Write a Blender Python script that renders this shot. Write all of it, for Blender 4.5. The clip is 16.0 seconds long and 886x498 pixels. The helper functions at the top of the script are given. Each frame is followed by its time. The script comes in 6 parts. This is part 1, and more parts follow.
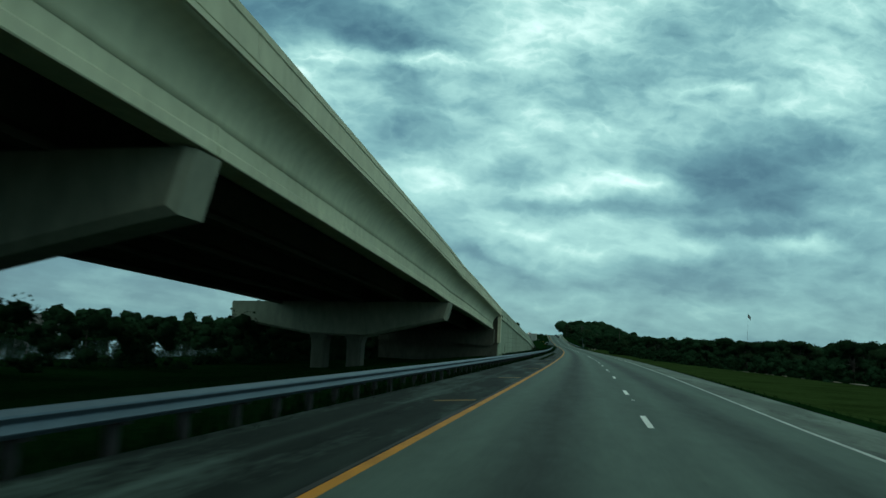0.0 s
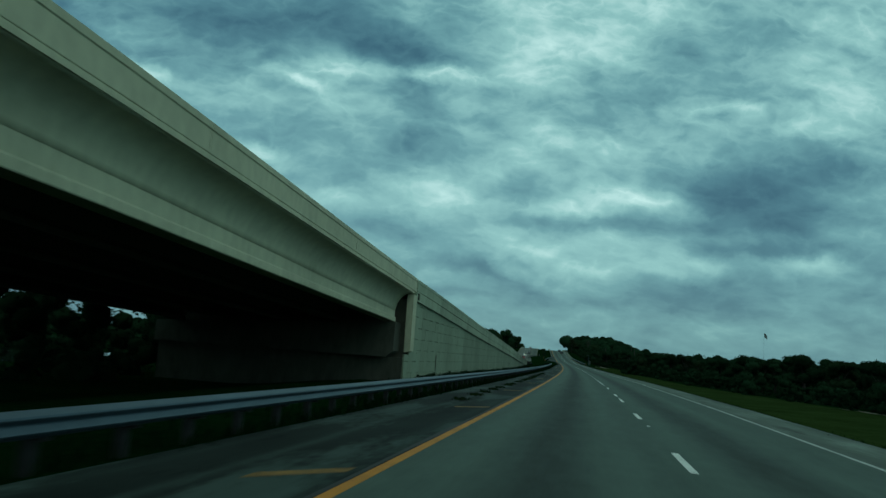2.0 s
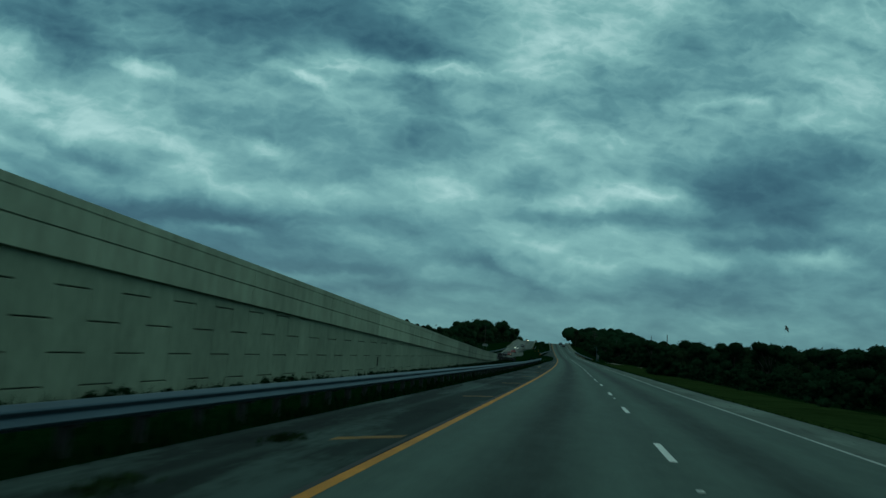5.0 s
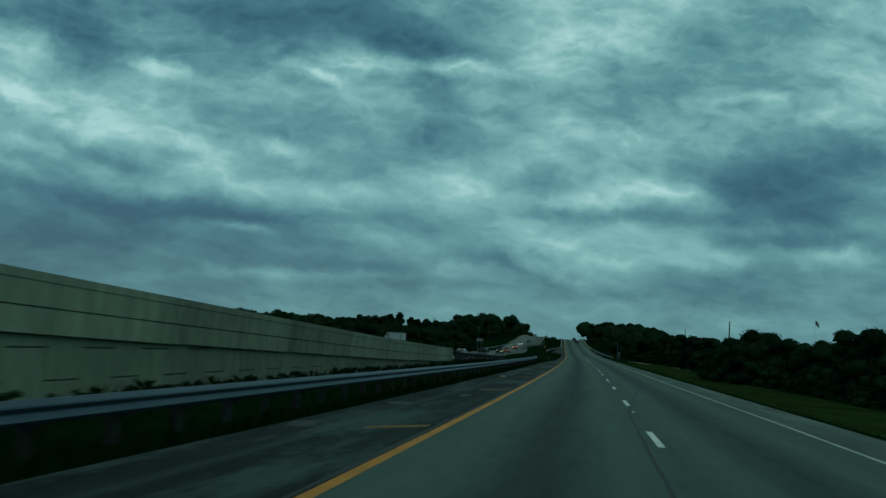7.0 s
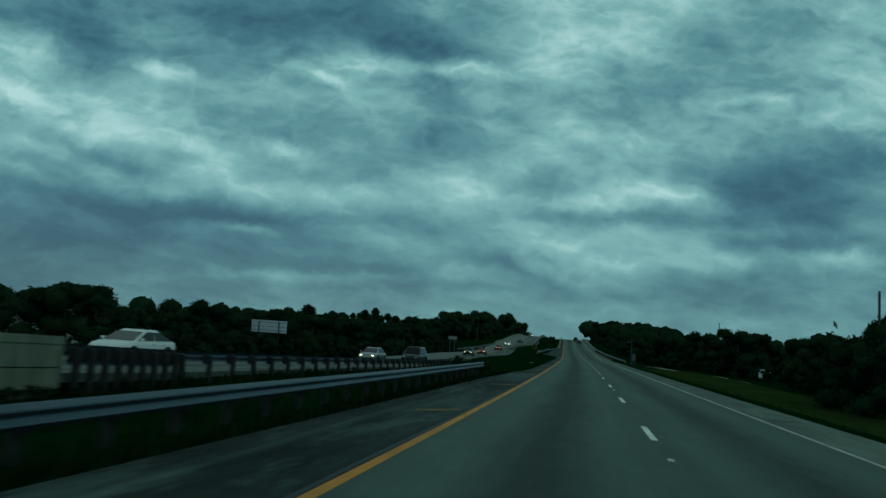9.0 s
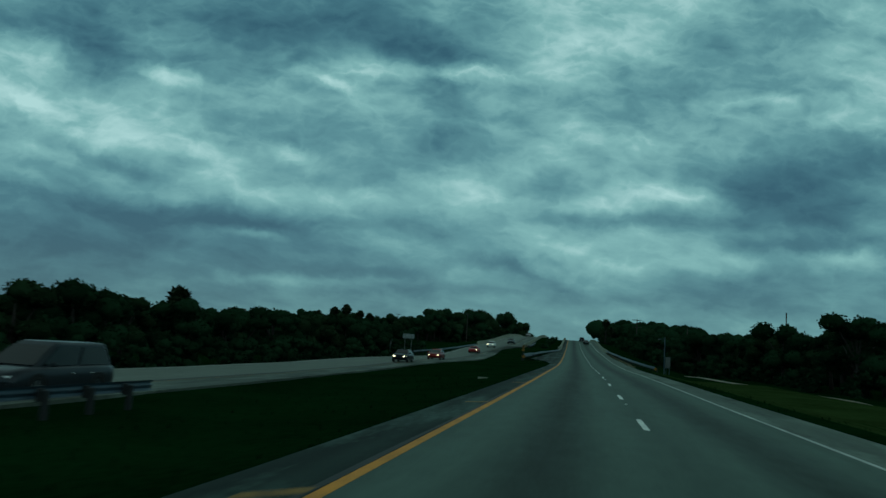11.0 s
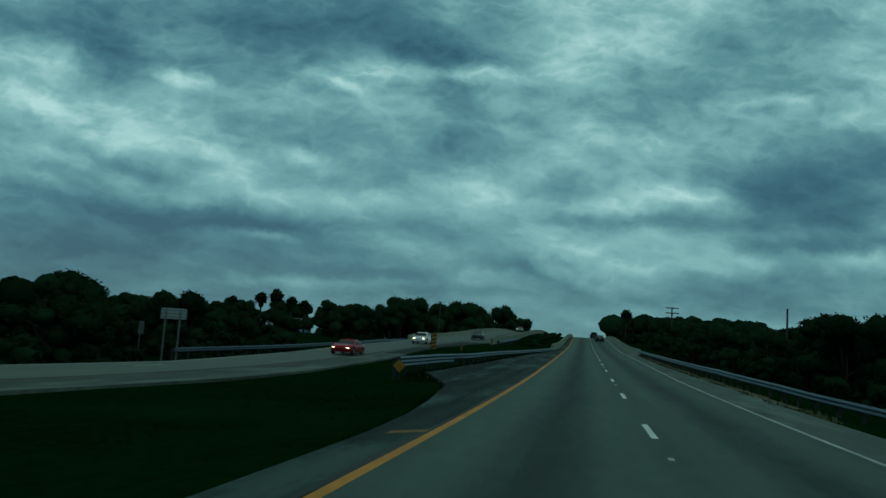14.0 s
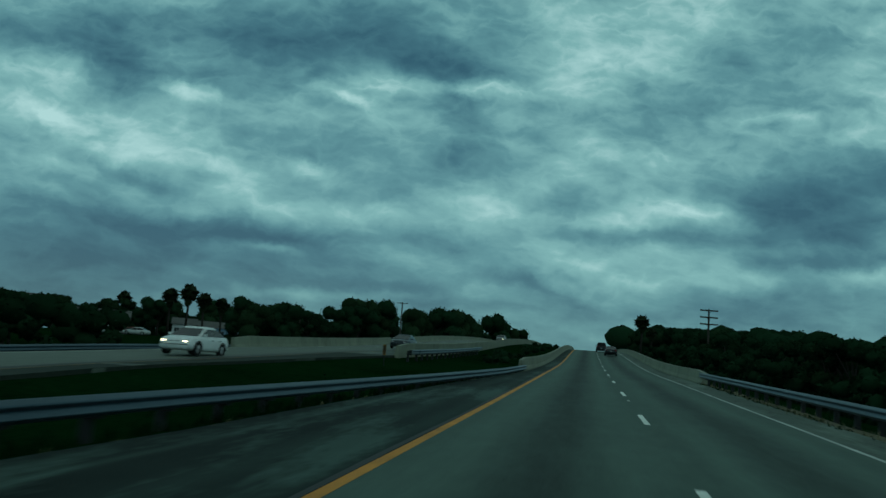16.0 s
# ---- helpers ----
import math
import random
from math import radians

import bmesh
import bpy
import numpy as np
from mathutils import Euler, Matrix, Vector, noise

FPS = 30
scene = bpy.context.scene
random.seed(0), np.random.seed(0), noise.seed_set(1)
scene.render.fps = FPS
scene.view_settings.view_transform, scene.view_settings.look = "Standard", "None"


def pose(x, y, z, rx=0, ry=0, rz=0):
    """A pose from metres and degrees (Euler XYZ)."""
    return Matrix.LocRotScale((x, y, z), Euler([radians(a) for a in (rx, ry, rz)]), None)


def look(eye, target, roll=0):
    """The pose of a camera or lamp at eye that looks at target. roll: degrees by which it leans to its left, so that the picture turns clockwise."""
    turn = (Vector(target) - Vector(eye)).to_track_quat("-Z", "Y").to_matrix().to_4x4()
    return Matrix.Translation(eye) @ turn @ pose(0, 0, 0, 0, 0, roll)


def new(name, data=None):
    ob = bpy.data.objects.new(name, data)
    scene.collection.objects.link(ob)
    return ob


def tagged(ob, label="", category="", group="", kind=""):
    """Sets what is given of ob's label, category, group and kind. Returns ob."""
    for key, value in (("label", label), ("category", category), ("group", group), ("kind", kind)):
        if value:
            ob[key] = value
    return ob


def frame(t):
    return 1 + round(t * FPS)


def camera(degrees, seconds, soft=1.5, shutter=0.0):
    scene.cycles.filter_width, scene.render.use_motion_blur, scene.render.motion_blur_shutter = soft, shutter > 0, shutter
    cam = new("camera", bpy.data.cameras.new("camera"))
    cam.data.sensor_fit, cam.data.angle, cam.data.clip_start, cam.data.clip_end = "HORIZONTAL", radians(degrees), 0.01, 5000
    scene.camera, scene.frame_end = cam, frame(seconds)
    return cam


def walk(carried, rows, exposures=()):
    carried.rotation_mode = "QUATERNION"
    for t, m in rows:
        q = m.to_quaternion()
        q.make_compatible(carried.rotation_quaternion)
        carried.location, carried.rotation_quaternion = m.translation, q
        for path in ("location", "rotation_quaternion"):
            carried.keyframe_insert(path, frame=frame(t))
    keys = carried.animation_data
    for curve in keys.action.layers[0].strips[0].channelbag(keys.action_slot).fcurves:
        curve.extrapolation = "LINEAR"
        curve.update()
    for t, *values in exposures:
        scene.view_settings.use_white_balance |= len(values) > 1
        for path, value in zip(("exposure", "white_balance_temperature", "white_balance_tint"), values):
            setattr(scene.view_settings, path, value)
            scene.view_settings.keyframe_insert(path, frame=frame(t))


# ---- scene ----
# ------------------------------------------------------------ plan of the road
RADIUS, STRAIGHT = 6880.0, 460.0
GRADES = [(-400, 0), (0, 0), (200, .001), (330, .008), (380, .009), (410, .006), (430, .014), (450, .022), (470, .029), (490, .029), (510, .0325), (532, .031), (552, .040), (567, .050), (590, .055), (615, .046), (650, .031), (690, .012), (720, -.008), (790, -.033), (900, -.01), (1200, 0), (6000, 0)]
_S = np.arange(-400.0, 6001.0, 1.0)
_G = np.interp(_S, [g[0] for g in GRADES], [g[1] for g in GRADES])
_Z = np.concatenate([[0], np.cumsum((_G[1:] + _G[:-1]) / 2)])
_Z -= np.interp(0, _S, _Z)


def zr(s):
    """Height of the carriageway."""
    return float(np.interp(s, _S, _Z))


def P(s, x, z=0.0):
    """The point s metres along the road, x to the right of the yellow line, z over the carriageway."""
    a, e = min(s, STRAIGHT) / RADIUS, max(0.0, s - STRAIGHT)
    c, n = math.cos(a), math.sin(a)
    return Vector((-RADIUS + (RADIUS + x) * c - e * n, (RADIUS + x) * n + e * c, zr(s) + z))


def heading(s):
    return math.degrees(min(s, STRAIGHT) / RADIUS)


def at(s, x, z=0.0, turn=0.0, tilt=0.0):
    """A pose on the road: y ahead along it, x to the right."""
    p = P(s, x, z)
    return pose(p.x, p.y, p.z, tilt, 0, heading(s) + turn)


def lin(s, *pairs):
    return float(np.interp(s, [p[0] for p in pairs], [p[1] for p in pairs]))


def left_shoulder(s):
    return lin(s, (0, -3.0), (140, -2.95), (260, -2.6), (310, -2.3), (335, -1.25), (430, -1.05), (435, -1.25), (438, -1.55), (441, -1.92), (444, -2.1), (447, -2.65), (450, -3.6), (453, -4.7), (455, -4.95), (458, -4.45), (464, -4.55), (468, -4.1), (482, -3.66), (486, -3.4), (491, -3.35), (505, -2.7), (518, -1.9), (528, -1.25))


def bridge_edge(s):
    """Outer edge of the opposite carriageway where it is raised."""
    return lin(s, (-120, -2.4), (0, -4.4), (17, -5.0), (66, -7.4), (112, -8.35), (200, -8.6), (292, -10.0))


def bridge_top(s):
    """Top of the flyover's parapet over our carriageway."""
    return lin(s, (-120, 9.6), (0, 8.85), (24, 8.52), (46, 8.24), (58, 8.06), (77, 7.55), (97, 6.83), (119, 6.12), (149, 4.95), (190, 3.65), (224, 2.62), (260, 1.68), (292, 1.05))


def seat_line(s):
    """Reference height for the flyover's girders and caps: they deepen towards midspan."""
    return lin(s, (-120, 9.6), (0, 8.85), (24, 8.5), (57, 7.95), (77, 7.45), (97, 6.8), (119, 6.12))


def opp_x(s):
    """Pavement edge of the opposite carriageway on our side."""
    return bridge_edge(s) - 0.35 if s < 292 else lin(s, (292, -10.4), (340, -12.2), (380, -14.3), (410, -14.5), (436, -13.5), (450, -12.4), (480, -12.7), (500, -13.4), (514, -12.4), (527, -10.3), (900, -10.3))


def opp_lane(s):
    """Seam between the inner shoulder and the lanes of the opposite carriageway."""
    return bridge_edge(s) - 4.45 if s < 285 else lin(s, (292, -14.5), (340, -15.9), (390, -17.3), (430, -17.0), (450, -16.3), (500, -15.0), (527, -14.4), (900, -14.4))


def opp_z(s):
    return bridge_top(s) - .85 if s < 280 else lin(s, (280, bridge_top(280) - .85), (292, .1), (340, -.7), (380, -.92), (400, -.85), (415, -.6), (430, -.5), (445, -.6), (460, -.65), (480, -.45), (500, 0), (512, .13), (527, .38), (560, .52), (600, .6), (900, .6))


def opp_fall(s):
    """Crossfall of the opposite carriageway."""
    return .015 if s >= 292 else 0.0


def opp_far(s):
    """Pavement edge of the opposite carriageway on its far side."""
    return bridge_edge(s) - 11.95 if s < 285 else lin(s, (292, -22.0), (340, -23.4), (390, -24.8), (430, -24.5), (440, -24.2), (450, -23.4), (462, -21.7), (527, -21.4), (900, -21.4))

# ------------------------------------------------------------ camera
cam = camera(58.0, 16.0, soft=1.5, shutter=0.25)
# seconds, metres along the road, metres right of the yellow line, yaw, pitch, roll
ROWS = [
    (0, 0, 2.68, 10.52, 6.47, -3.04), (0.5, 15.09, 2.65, 10.65, 6.66, -3.71), (1, 30.18, 2.73, 10.54, 7.05, -3.4), (1.5, 45.26, 2.72, 10.67, 7.26, -3.41),
    (2, 60.33, 2.69, 11.15, 7.45, -4.22), (2.5, 75.38, 2.5, 11.22, 6.97, -4.54), (3, 90.43, 2.55, 10.93, 6.98, -4.22), (3.5, 105.47, 2.66, 10.78, 6.89, -4.24),
    (4, 120.49, 2.78, 10.85, 7.13, -4.08), (4.8, 144.49, 2.77, 11.37, 7.13, -4.01), (5.6, 168.44, 2.75, 11.88, 7.13, -3.94), (6.5, 195.34, 2.74, 12.46, 7.13, -3.86),
    (7, 210.25, 2.74, 12.58, 6.88, -3.99), (7.5, 225.14, 2.72, 12.84, 6.9, -4.49), (8, 240.01, 2.69, 12.9, 7.01, -3.97), (8.5, 254.85, 2.67, 12.86, 6.79, -4.44),
    (9, 269.67, 2.67, 12.83, 7, -4.05), (9.8, 293.32, 2.66, 13.02, 7.08, -3.94), (10.6, 316.9, 2.65, 13.21, 7.17, -3.83), (11.5, 343.33, 2.65, 13.43, 7.26, -3.7),
    (12, 357.97, 2.61, 13.28, 7.12, -3.68), (12.5, 372.58, 2.63, 13.51, 7.14, -3.79), (13, 387.15, 2.65, 13.57, 7.43, -3.52), (13.5, 401.69, 2.71, 13.95, 7.41, -3.75),
    (14, 416.18, 2.66, 14.18, 7.28, -3.77), (14.5, 430.64, 2.63, 14.3, 7.53, -4.15), (15, 445.06, 2.62, 14.36, 7.78, -4.32), (15.5, 459.44, 2.62, 14.52, 8.19, -4.25),
    (16, 473.78, 2.62, 14.57, 8.23, -4.29)]


def eye_pose(s, x, yaw, pitch, roll):
    return Matrix.Translation(P(s, x, 1.62)) @ pose(0, 0, 0, 0, 0, yaw) @ pose(0, 0, 0, pitch) @ pose(0, 0, 0, 0, roll) @ pose(0, 0, 0, 90)


walk(cam, [(t, eye_pose(*row)) for t, *row in ROWS],
     exposures=[(0.0, 0.82, 7150, 19), (0.5, 0.62, 7000, 17), (1.0, 0.46, 6850, 15), (2.5, 0.28, 6700, 12), (4.0, 0.02, 6480, 9), (9.0, 0.0, 6450, 9), (16.0, 0.0, 6450, 9)])

# ------------------------------------------------------------ sky and light
world = bpy.data.worlds.new("overcast_sky")
scene.world = world
world.use_nodes = True
wt = world.node_tree
wt.nodes.clear()


def wnode(kind):
    return wt.nodes.new(kind)


def wmath(op, a, b=None, c=None, clamp=False):
    n = wnode("ShaderNodeMath")
    n.operation, n.use_clamp = op, clamp
    for i, v in enumerate((a, b, c)):
        if v is None:
            continue
        if isinstance(v, (int, float)):
            n.inputs[i].default_value = v
        else:
            wt.links.new(v, n.inputs[i])
    return n.outputs[0]


def wvec(op, a, b=None, out=0):
    n = wnode("ShaderNodeVectorMath")
    n.operation = op
    for i, v in enumerate((a, b)):
        if v is None:
            continue
        if isinstance(v, tuple):
            n.inputs[i].default_value = v
        else:
            wt.links.new(v, n.inputs[i])
    return n.outputs[out]


def wnoise(vec, scale, detail, rough=0.55, distort=0.0, out=0):
    n = wnode("ShaderNodeTexNoise")
    wt.links.new(vec, n.inputs["Vector"])
    n.inputs["Scale"].default_value, n.inputs["Detail"].default_value = scale, detail
    n.inputs["Roughness"].default_value, n.inputs["Distortion"].default_value = rough, distort
    return n.outputs[out]


coord = wnode("ShaderNodeTexCoord").outputs["Generated"]
ray = wvec("NORMALIZE", coord)
sep = wnode("ShaderNodeSeparateXYZ")
wt.links.new(ray, sep.inputs[0])
dx, dy, dz = sep.outputs
# the flat cloud base, seen in perspective
lift = wmath("ADD", wmath("MAXIMUM", dz, 0.0), 0.11)
plane = wnode("ShaderNodeCombineXYZ")
wt.links.new(wmath("DIVIDE", dx, lift), plane.inputs[0])
wt.links.new(wmath("DIVIDE", dy, lift), plane.inputs[1])
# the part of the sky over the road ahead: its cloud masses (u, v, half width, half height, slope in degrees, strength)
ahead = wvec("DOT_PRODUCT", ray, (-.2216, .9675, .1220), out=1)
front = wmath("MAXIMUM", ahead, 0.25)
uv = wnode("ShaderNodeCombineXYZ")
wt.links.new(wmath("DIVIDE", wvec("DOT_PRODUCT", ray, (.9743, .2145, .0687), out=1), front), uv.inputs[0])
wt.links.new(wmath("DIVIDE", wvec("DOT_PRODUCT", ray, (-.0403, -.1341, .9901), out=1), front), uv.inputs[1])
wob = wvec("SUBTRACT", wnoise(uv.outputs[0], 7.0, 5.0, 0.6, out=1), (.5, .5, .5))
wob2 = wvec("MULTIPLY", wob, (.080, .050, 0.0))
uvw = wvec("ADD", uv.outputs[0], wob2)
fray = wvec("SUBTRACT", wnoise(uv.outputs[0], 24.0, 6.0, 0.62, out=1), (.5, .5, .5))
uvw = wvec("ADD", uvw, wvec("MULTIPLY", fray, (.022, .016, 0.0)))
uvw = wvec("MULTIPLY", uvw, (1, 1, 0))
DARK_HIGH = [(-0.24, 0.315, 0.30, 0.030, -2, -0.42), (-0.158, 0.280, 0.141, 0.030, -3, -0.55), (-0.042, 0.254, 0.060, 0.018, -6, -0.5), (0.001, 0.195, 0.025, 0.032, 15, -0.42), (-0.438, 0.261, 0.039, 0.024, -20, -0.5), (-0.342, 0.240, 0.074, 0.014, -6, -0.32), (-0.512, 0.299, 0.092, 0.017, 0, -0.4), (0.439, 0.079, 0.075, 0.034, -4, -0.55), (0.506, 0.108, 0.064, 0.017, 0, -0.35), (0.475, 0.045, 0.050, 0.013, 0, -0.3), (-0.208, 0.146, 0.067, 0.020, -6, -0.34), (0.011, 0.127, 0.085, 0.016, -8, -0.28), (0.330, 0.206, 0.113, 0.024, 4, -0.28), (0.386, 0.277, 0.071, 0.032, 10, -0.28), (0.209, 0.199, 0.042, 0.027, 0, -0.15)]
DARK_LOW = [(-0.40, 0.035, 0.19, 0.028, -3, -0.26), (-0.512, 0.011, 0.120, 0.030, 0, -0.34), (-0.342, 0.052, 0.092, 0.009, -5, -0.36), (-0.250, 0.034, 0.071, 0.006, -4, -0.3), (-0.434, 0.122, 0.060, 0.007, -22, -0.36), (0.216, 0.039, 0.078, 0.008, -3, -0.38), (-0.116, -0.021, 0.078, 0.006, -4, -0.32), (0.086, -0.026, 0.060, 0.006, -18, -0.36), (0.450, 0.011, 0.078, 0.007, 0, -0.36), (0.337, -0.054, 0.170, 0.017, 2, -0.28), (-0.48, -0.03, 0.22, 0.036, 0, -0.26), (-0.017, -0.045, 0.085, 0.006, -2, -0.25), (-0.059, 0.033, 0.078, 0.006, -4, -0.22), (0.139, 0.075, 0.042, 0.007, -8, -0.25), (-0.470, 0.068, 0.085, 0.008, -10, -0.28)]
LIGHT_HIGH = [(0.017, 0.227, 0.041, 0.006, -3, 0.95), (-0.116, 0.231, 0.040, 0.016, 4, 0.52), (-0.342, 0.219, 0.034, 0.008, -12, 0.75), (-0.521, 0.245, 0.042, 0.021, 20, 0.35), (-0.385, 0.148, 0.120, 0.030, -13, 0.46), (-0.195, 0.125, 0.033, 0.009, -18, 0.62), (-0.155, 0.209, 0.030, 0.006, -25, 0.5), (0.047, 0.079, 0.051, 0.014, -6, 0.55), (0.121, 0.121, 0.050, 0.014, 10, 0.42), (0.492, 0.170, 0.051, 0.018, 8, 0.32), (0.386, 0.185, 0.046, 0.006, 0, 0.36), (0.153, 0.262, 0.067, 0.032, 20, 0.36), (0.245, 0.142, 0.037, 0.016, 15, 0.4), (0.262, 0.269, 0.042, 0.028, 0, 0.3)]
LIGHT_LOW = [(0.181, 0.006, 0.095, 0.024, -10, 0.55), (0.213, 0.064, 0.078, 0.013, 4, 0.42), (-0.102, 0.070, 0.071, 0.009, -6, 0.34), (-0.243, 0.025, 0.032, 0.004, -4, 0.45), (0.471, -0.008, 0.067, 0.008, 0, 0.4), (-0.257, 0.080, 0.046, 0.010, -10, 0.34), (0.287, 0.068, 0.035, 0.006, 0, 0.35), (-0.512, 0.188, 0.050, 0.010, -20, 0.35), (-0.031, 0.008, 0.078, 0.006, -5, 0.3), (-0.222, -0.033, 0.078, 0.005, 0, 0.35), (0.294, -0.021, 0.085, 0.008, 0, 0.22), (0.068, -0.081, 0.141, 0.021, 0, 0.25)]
total = None
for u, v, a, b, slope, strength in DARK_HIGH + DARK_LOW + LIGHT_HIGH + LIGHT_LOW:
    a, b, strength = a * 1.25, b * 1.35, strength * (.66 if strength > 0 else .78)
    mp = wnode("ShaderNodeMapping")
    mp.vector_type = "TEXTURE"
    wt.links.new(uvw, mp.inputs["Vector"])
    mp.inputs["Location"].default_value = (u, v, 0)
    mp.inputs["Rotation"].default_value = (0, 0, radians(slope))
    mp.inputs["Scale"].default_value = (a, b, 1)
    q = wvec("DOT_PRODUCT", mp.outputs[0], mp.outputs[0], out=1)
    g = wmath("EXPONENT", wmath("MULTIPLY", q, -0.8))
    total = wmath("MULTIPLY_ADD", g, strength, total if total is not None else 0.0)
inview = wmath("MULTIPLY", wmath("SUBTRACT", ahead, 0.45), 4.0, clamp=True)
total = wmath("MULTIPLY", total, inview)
stretch = wvec("MULTIPLY", plane.outputs[0], (1.0, .62, 1.0))
n1 = wnoise(stretch, 1.1, 6.0, 0.55, 0.35)
n2 = wnoise(stretch, 3.4, 5.0, 0.52, 0.2)
slant = wnode("ShaderNodeMapping")
wt.links.new(uv.outputs[0], slant.inputs["Vector"])
slant.inputs["Rotation"].default_value = (0, 0, radians(11))
n3 = wnoise(wvec("MULTIPLY", slant.outputs[0], (1.0, 1.6, 1.0)), 11.0, 6.0, 0.52, 0.15)
# long wisps drawn out by the wind, and small billows between them
wisp = wvec("MULTIPLY", wvec("ADD", slant.outputs[0], wvec("MULTIPLY", wob, (.03, .03, 0.0))), (1.0, 3.4, 1.0))
n4 = wnoise(wisp, 7.0, 5.0, 0.50, 0.35)
n5 = wnoise(wvec("MULTIPLY", uvw, (1.0, 2.0, 1.0)), 19.0, 4.0, 0.5, 0.3)
billow = wmath("SUBTRACT", 0.16, wmath("ABSOLUTE", wmath("SUBTRACT", n5, 0.5)))
den = wmath("MULTIPLY_ADD", wmath("SUBTRACT", n1, 0.5), 0.20, 0.575)
den = wmath("MULTIPLY_ADD", wmath("SUBTRACT", n4, 0.5), 0.70, den)
calm = wmath("MULTIPLY_ADD", wmath("MULTIPLY", dz, 3.2, clamp=True), 0.62, 0.38)
den = wmath("MULTIPLY_ADD", wmath("MULTIPLY", wmath("SUBTRACT", n2, 0.5), calm), 0.34, den)
den = wmath("MULTIPLY_ADD", wmath("MULTIPLY", wmath("SUBTRACT", n3, 0.5), calm), 0.50, den)
den = wmath("MULTIPLY_ADD", wmath("MULTIPLY", wmath("SUBTRACT", billow, 0.09), calm), 0.75, den)
den = wmath("MULTIPLY_ADD", wmath("SUBTRACT", dz, 0.235), 0.95, den)
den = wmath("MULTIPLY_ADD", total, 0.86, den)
ramp = wnode("ShaderNodeValToRGB")
wt.links.new(den, ramp.inputs[0])
stops = [(0.0, (.025, .095, .132)), (.25, (.049, .157, .192)), (.5, (.098, .261, .282)), (.75, (.192, .418, .411)), (1.0, (.405, .655, .636))]
el = ramp.color_ramp.elements
while len(el) < len(stops):
    el.new(0.5)
for e, (pos, col) in zip(el, stops):
    e.position, e.color = pos, (*col, 1)
# the unseen sky overhead is dimmed to lower the light on the ground
up = wmath("MULTIPLY", wmath("SUBTRACT", dz, 0.42), 1.9, clamp=True)
zen = wnode("ShaderNodeMix")
zen.data_type = "RGBA"
wt.links.new(up, zen.inputs["Factor"])
wt.links.new(ramp.outputs[0], zen.inputs["A"])
zen.inputs["B"].default_value = (.064, .104, .094, 1)
nish = wnode("ShaderNodeTexSky")
nish.sky_type, nish.sun_disc = "NISHITA", False
nish.sun_elevation, nish.sun_rotation = radians(38), radians(150)
gap = wnode("ShaderNodeMix")
gap.data_type, gap.blend_type = "RGBA", "ADD"
gap.inputs["Factor"].default_value = 0.006
wt.links.new(zen.outputs["Result"], gap.inputs["A"])
wt.links.new(nish.outputs[0], gap.inputs["B"])
bg = wnode("ShaderNodeBackground")
wt.links.new(gap.outputs["Result"], bg.inputs[0])
bg.inputs[1].default_value = 1.0
wt.links.new(bg.outputs[0], wnode("ShaderNodeOutputWorld").inputs[0])

sun = bpy.data.lights.new("sun", "SUN")
sun.energy, sun.angle, sun.color = 0.06, radians(50), (1.0, .95, .82)
sun_ob = new("sun", sun)
sun_ob.matrix_world = look((60, -60, 90), (0, 0, 0))


# ------------------------------------------------------------ materials
def material(name, rough=0.8, metal=0.0):
    m = bpy.data.materials.new(name)
    m.use_nodes = True
    b = m.node_tree.nodes["Principled BSDF"]
    b.inputs["Roughness"].default_value, b.inputs["Metallic"].default_value = rough, metal
    return m, m.node_tree, b


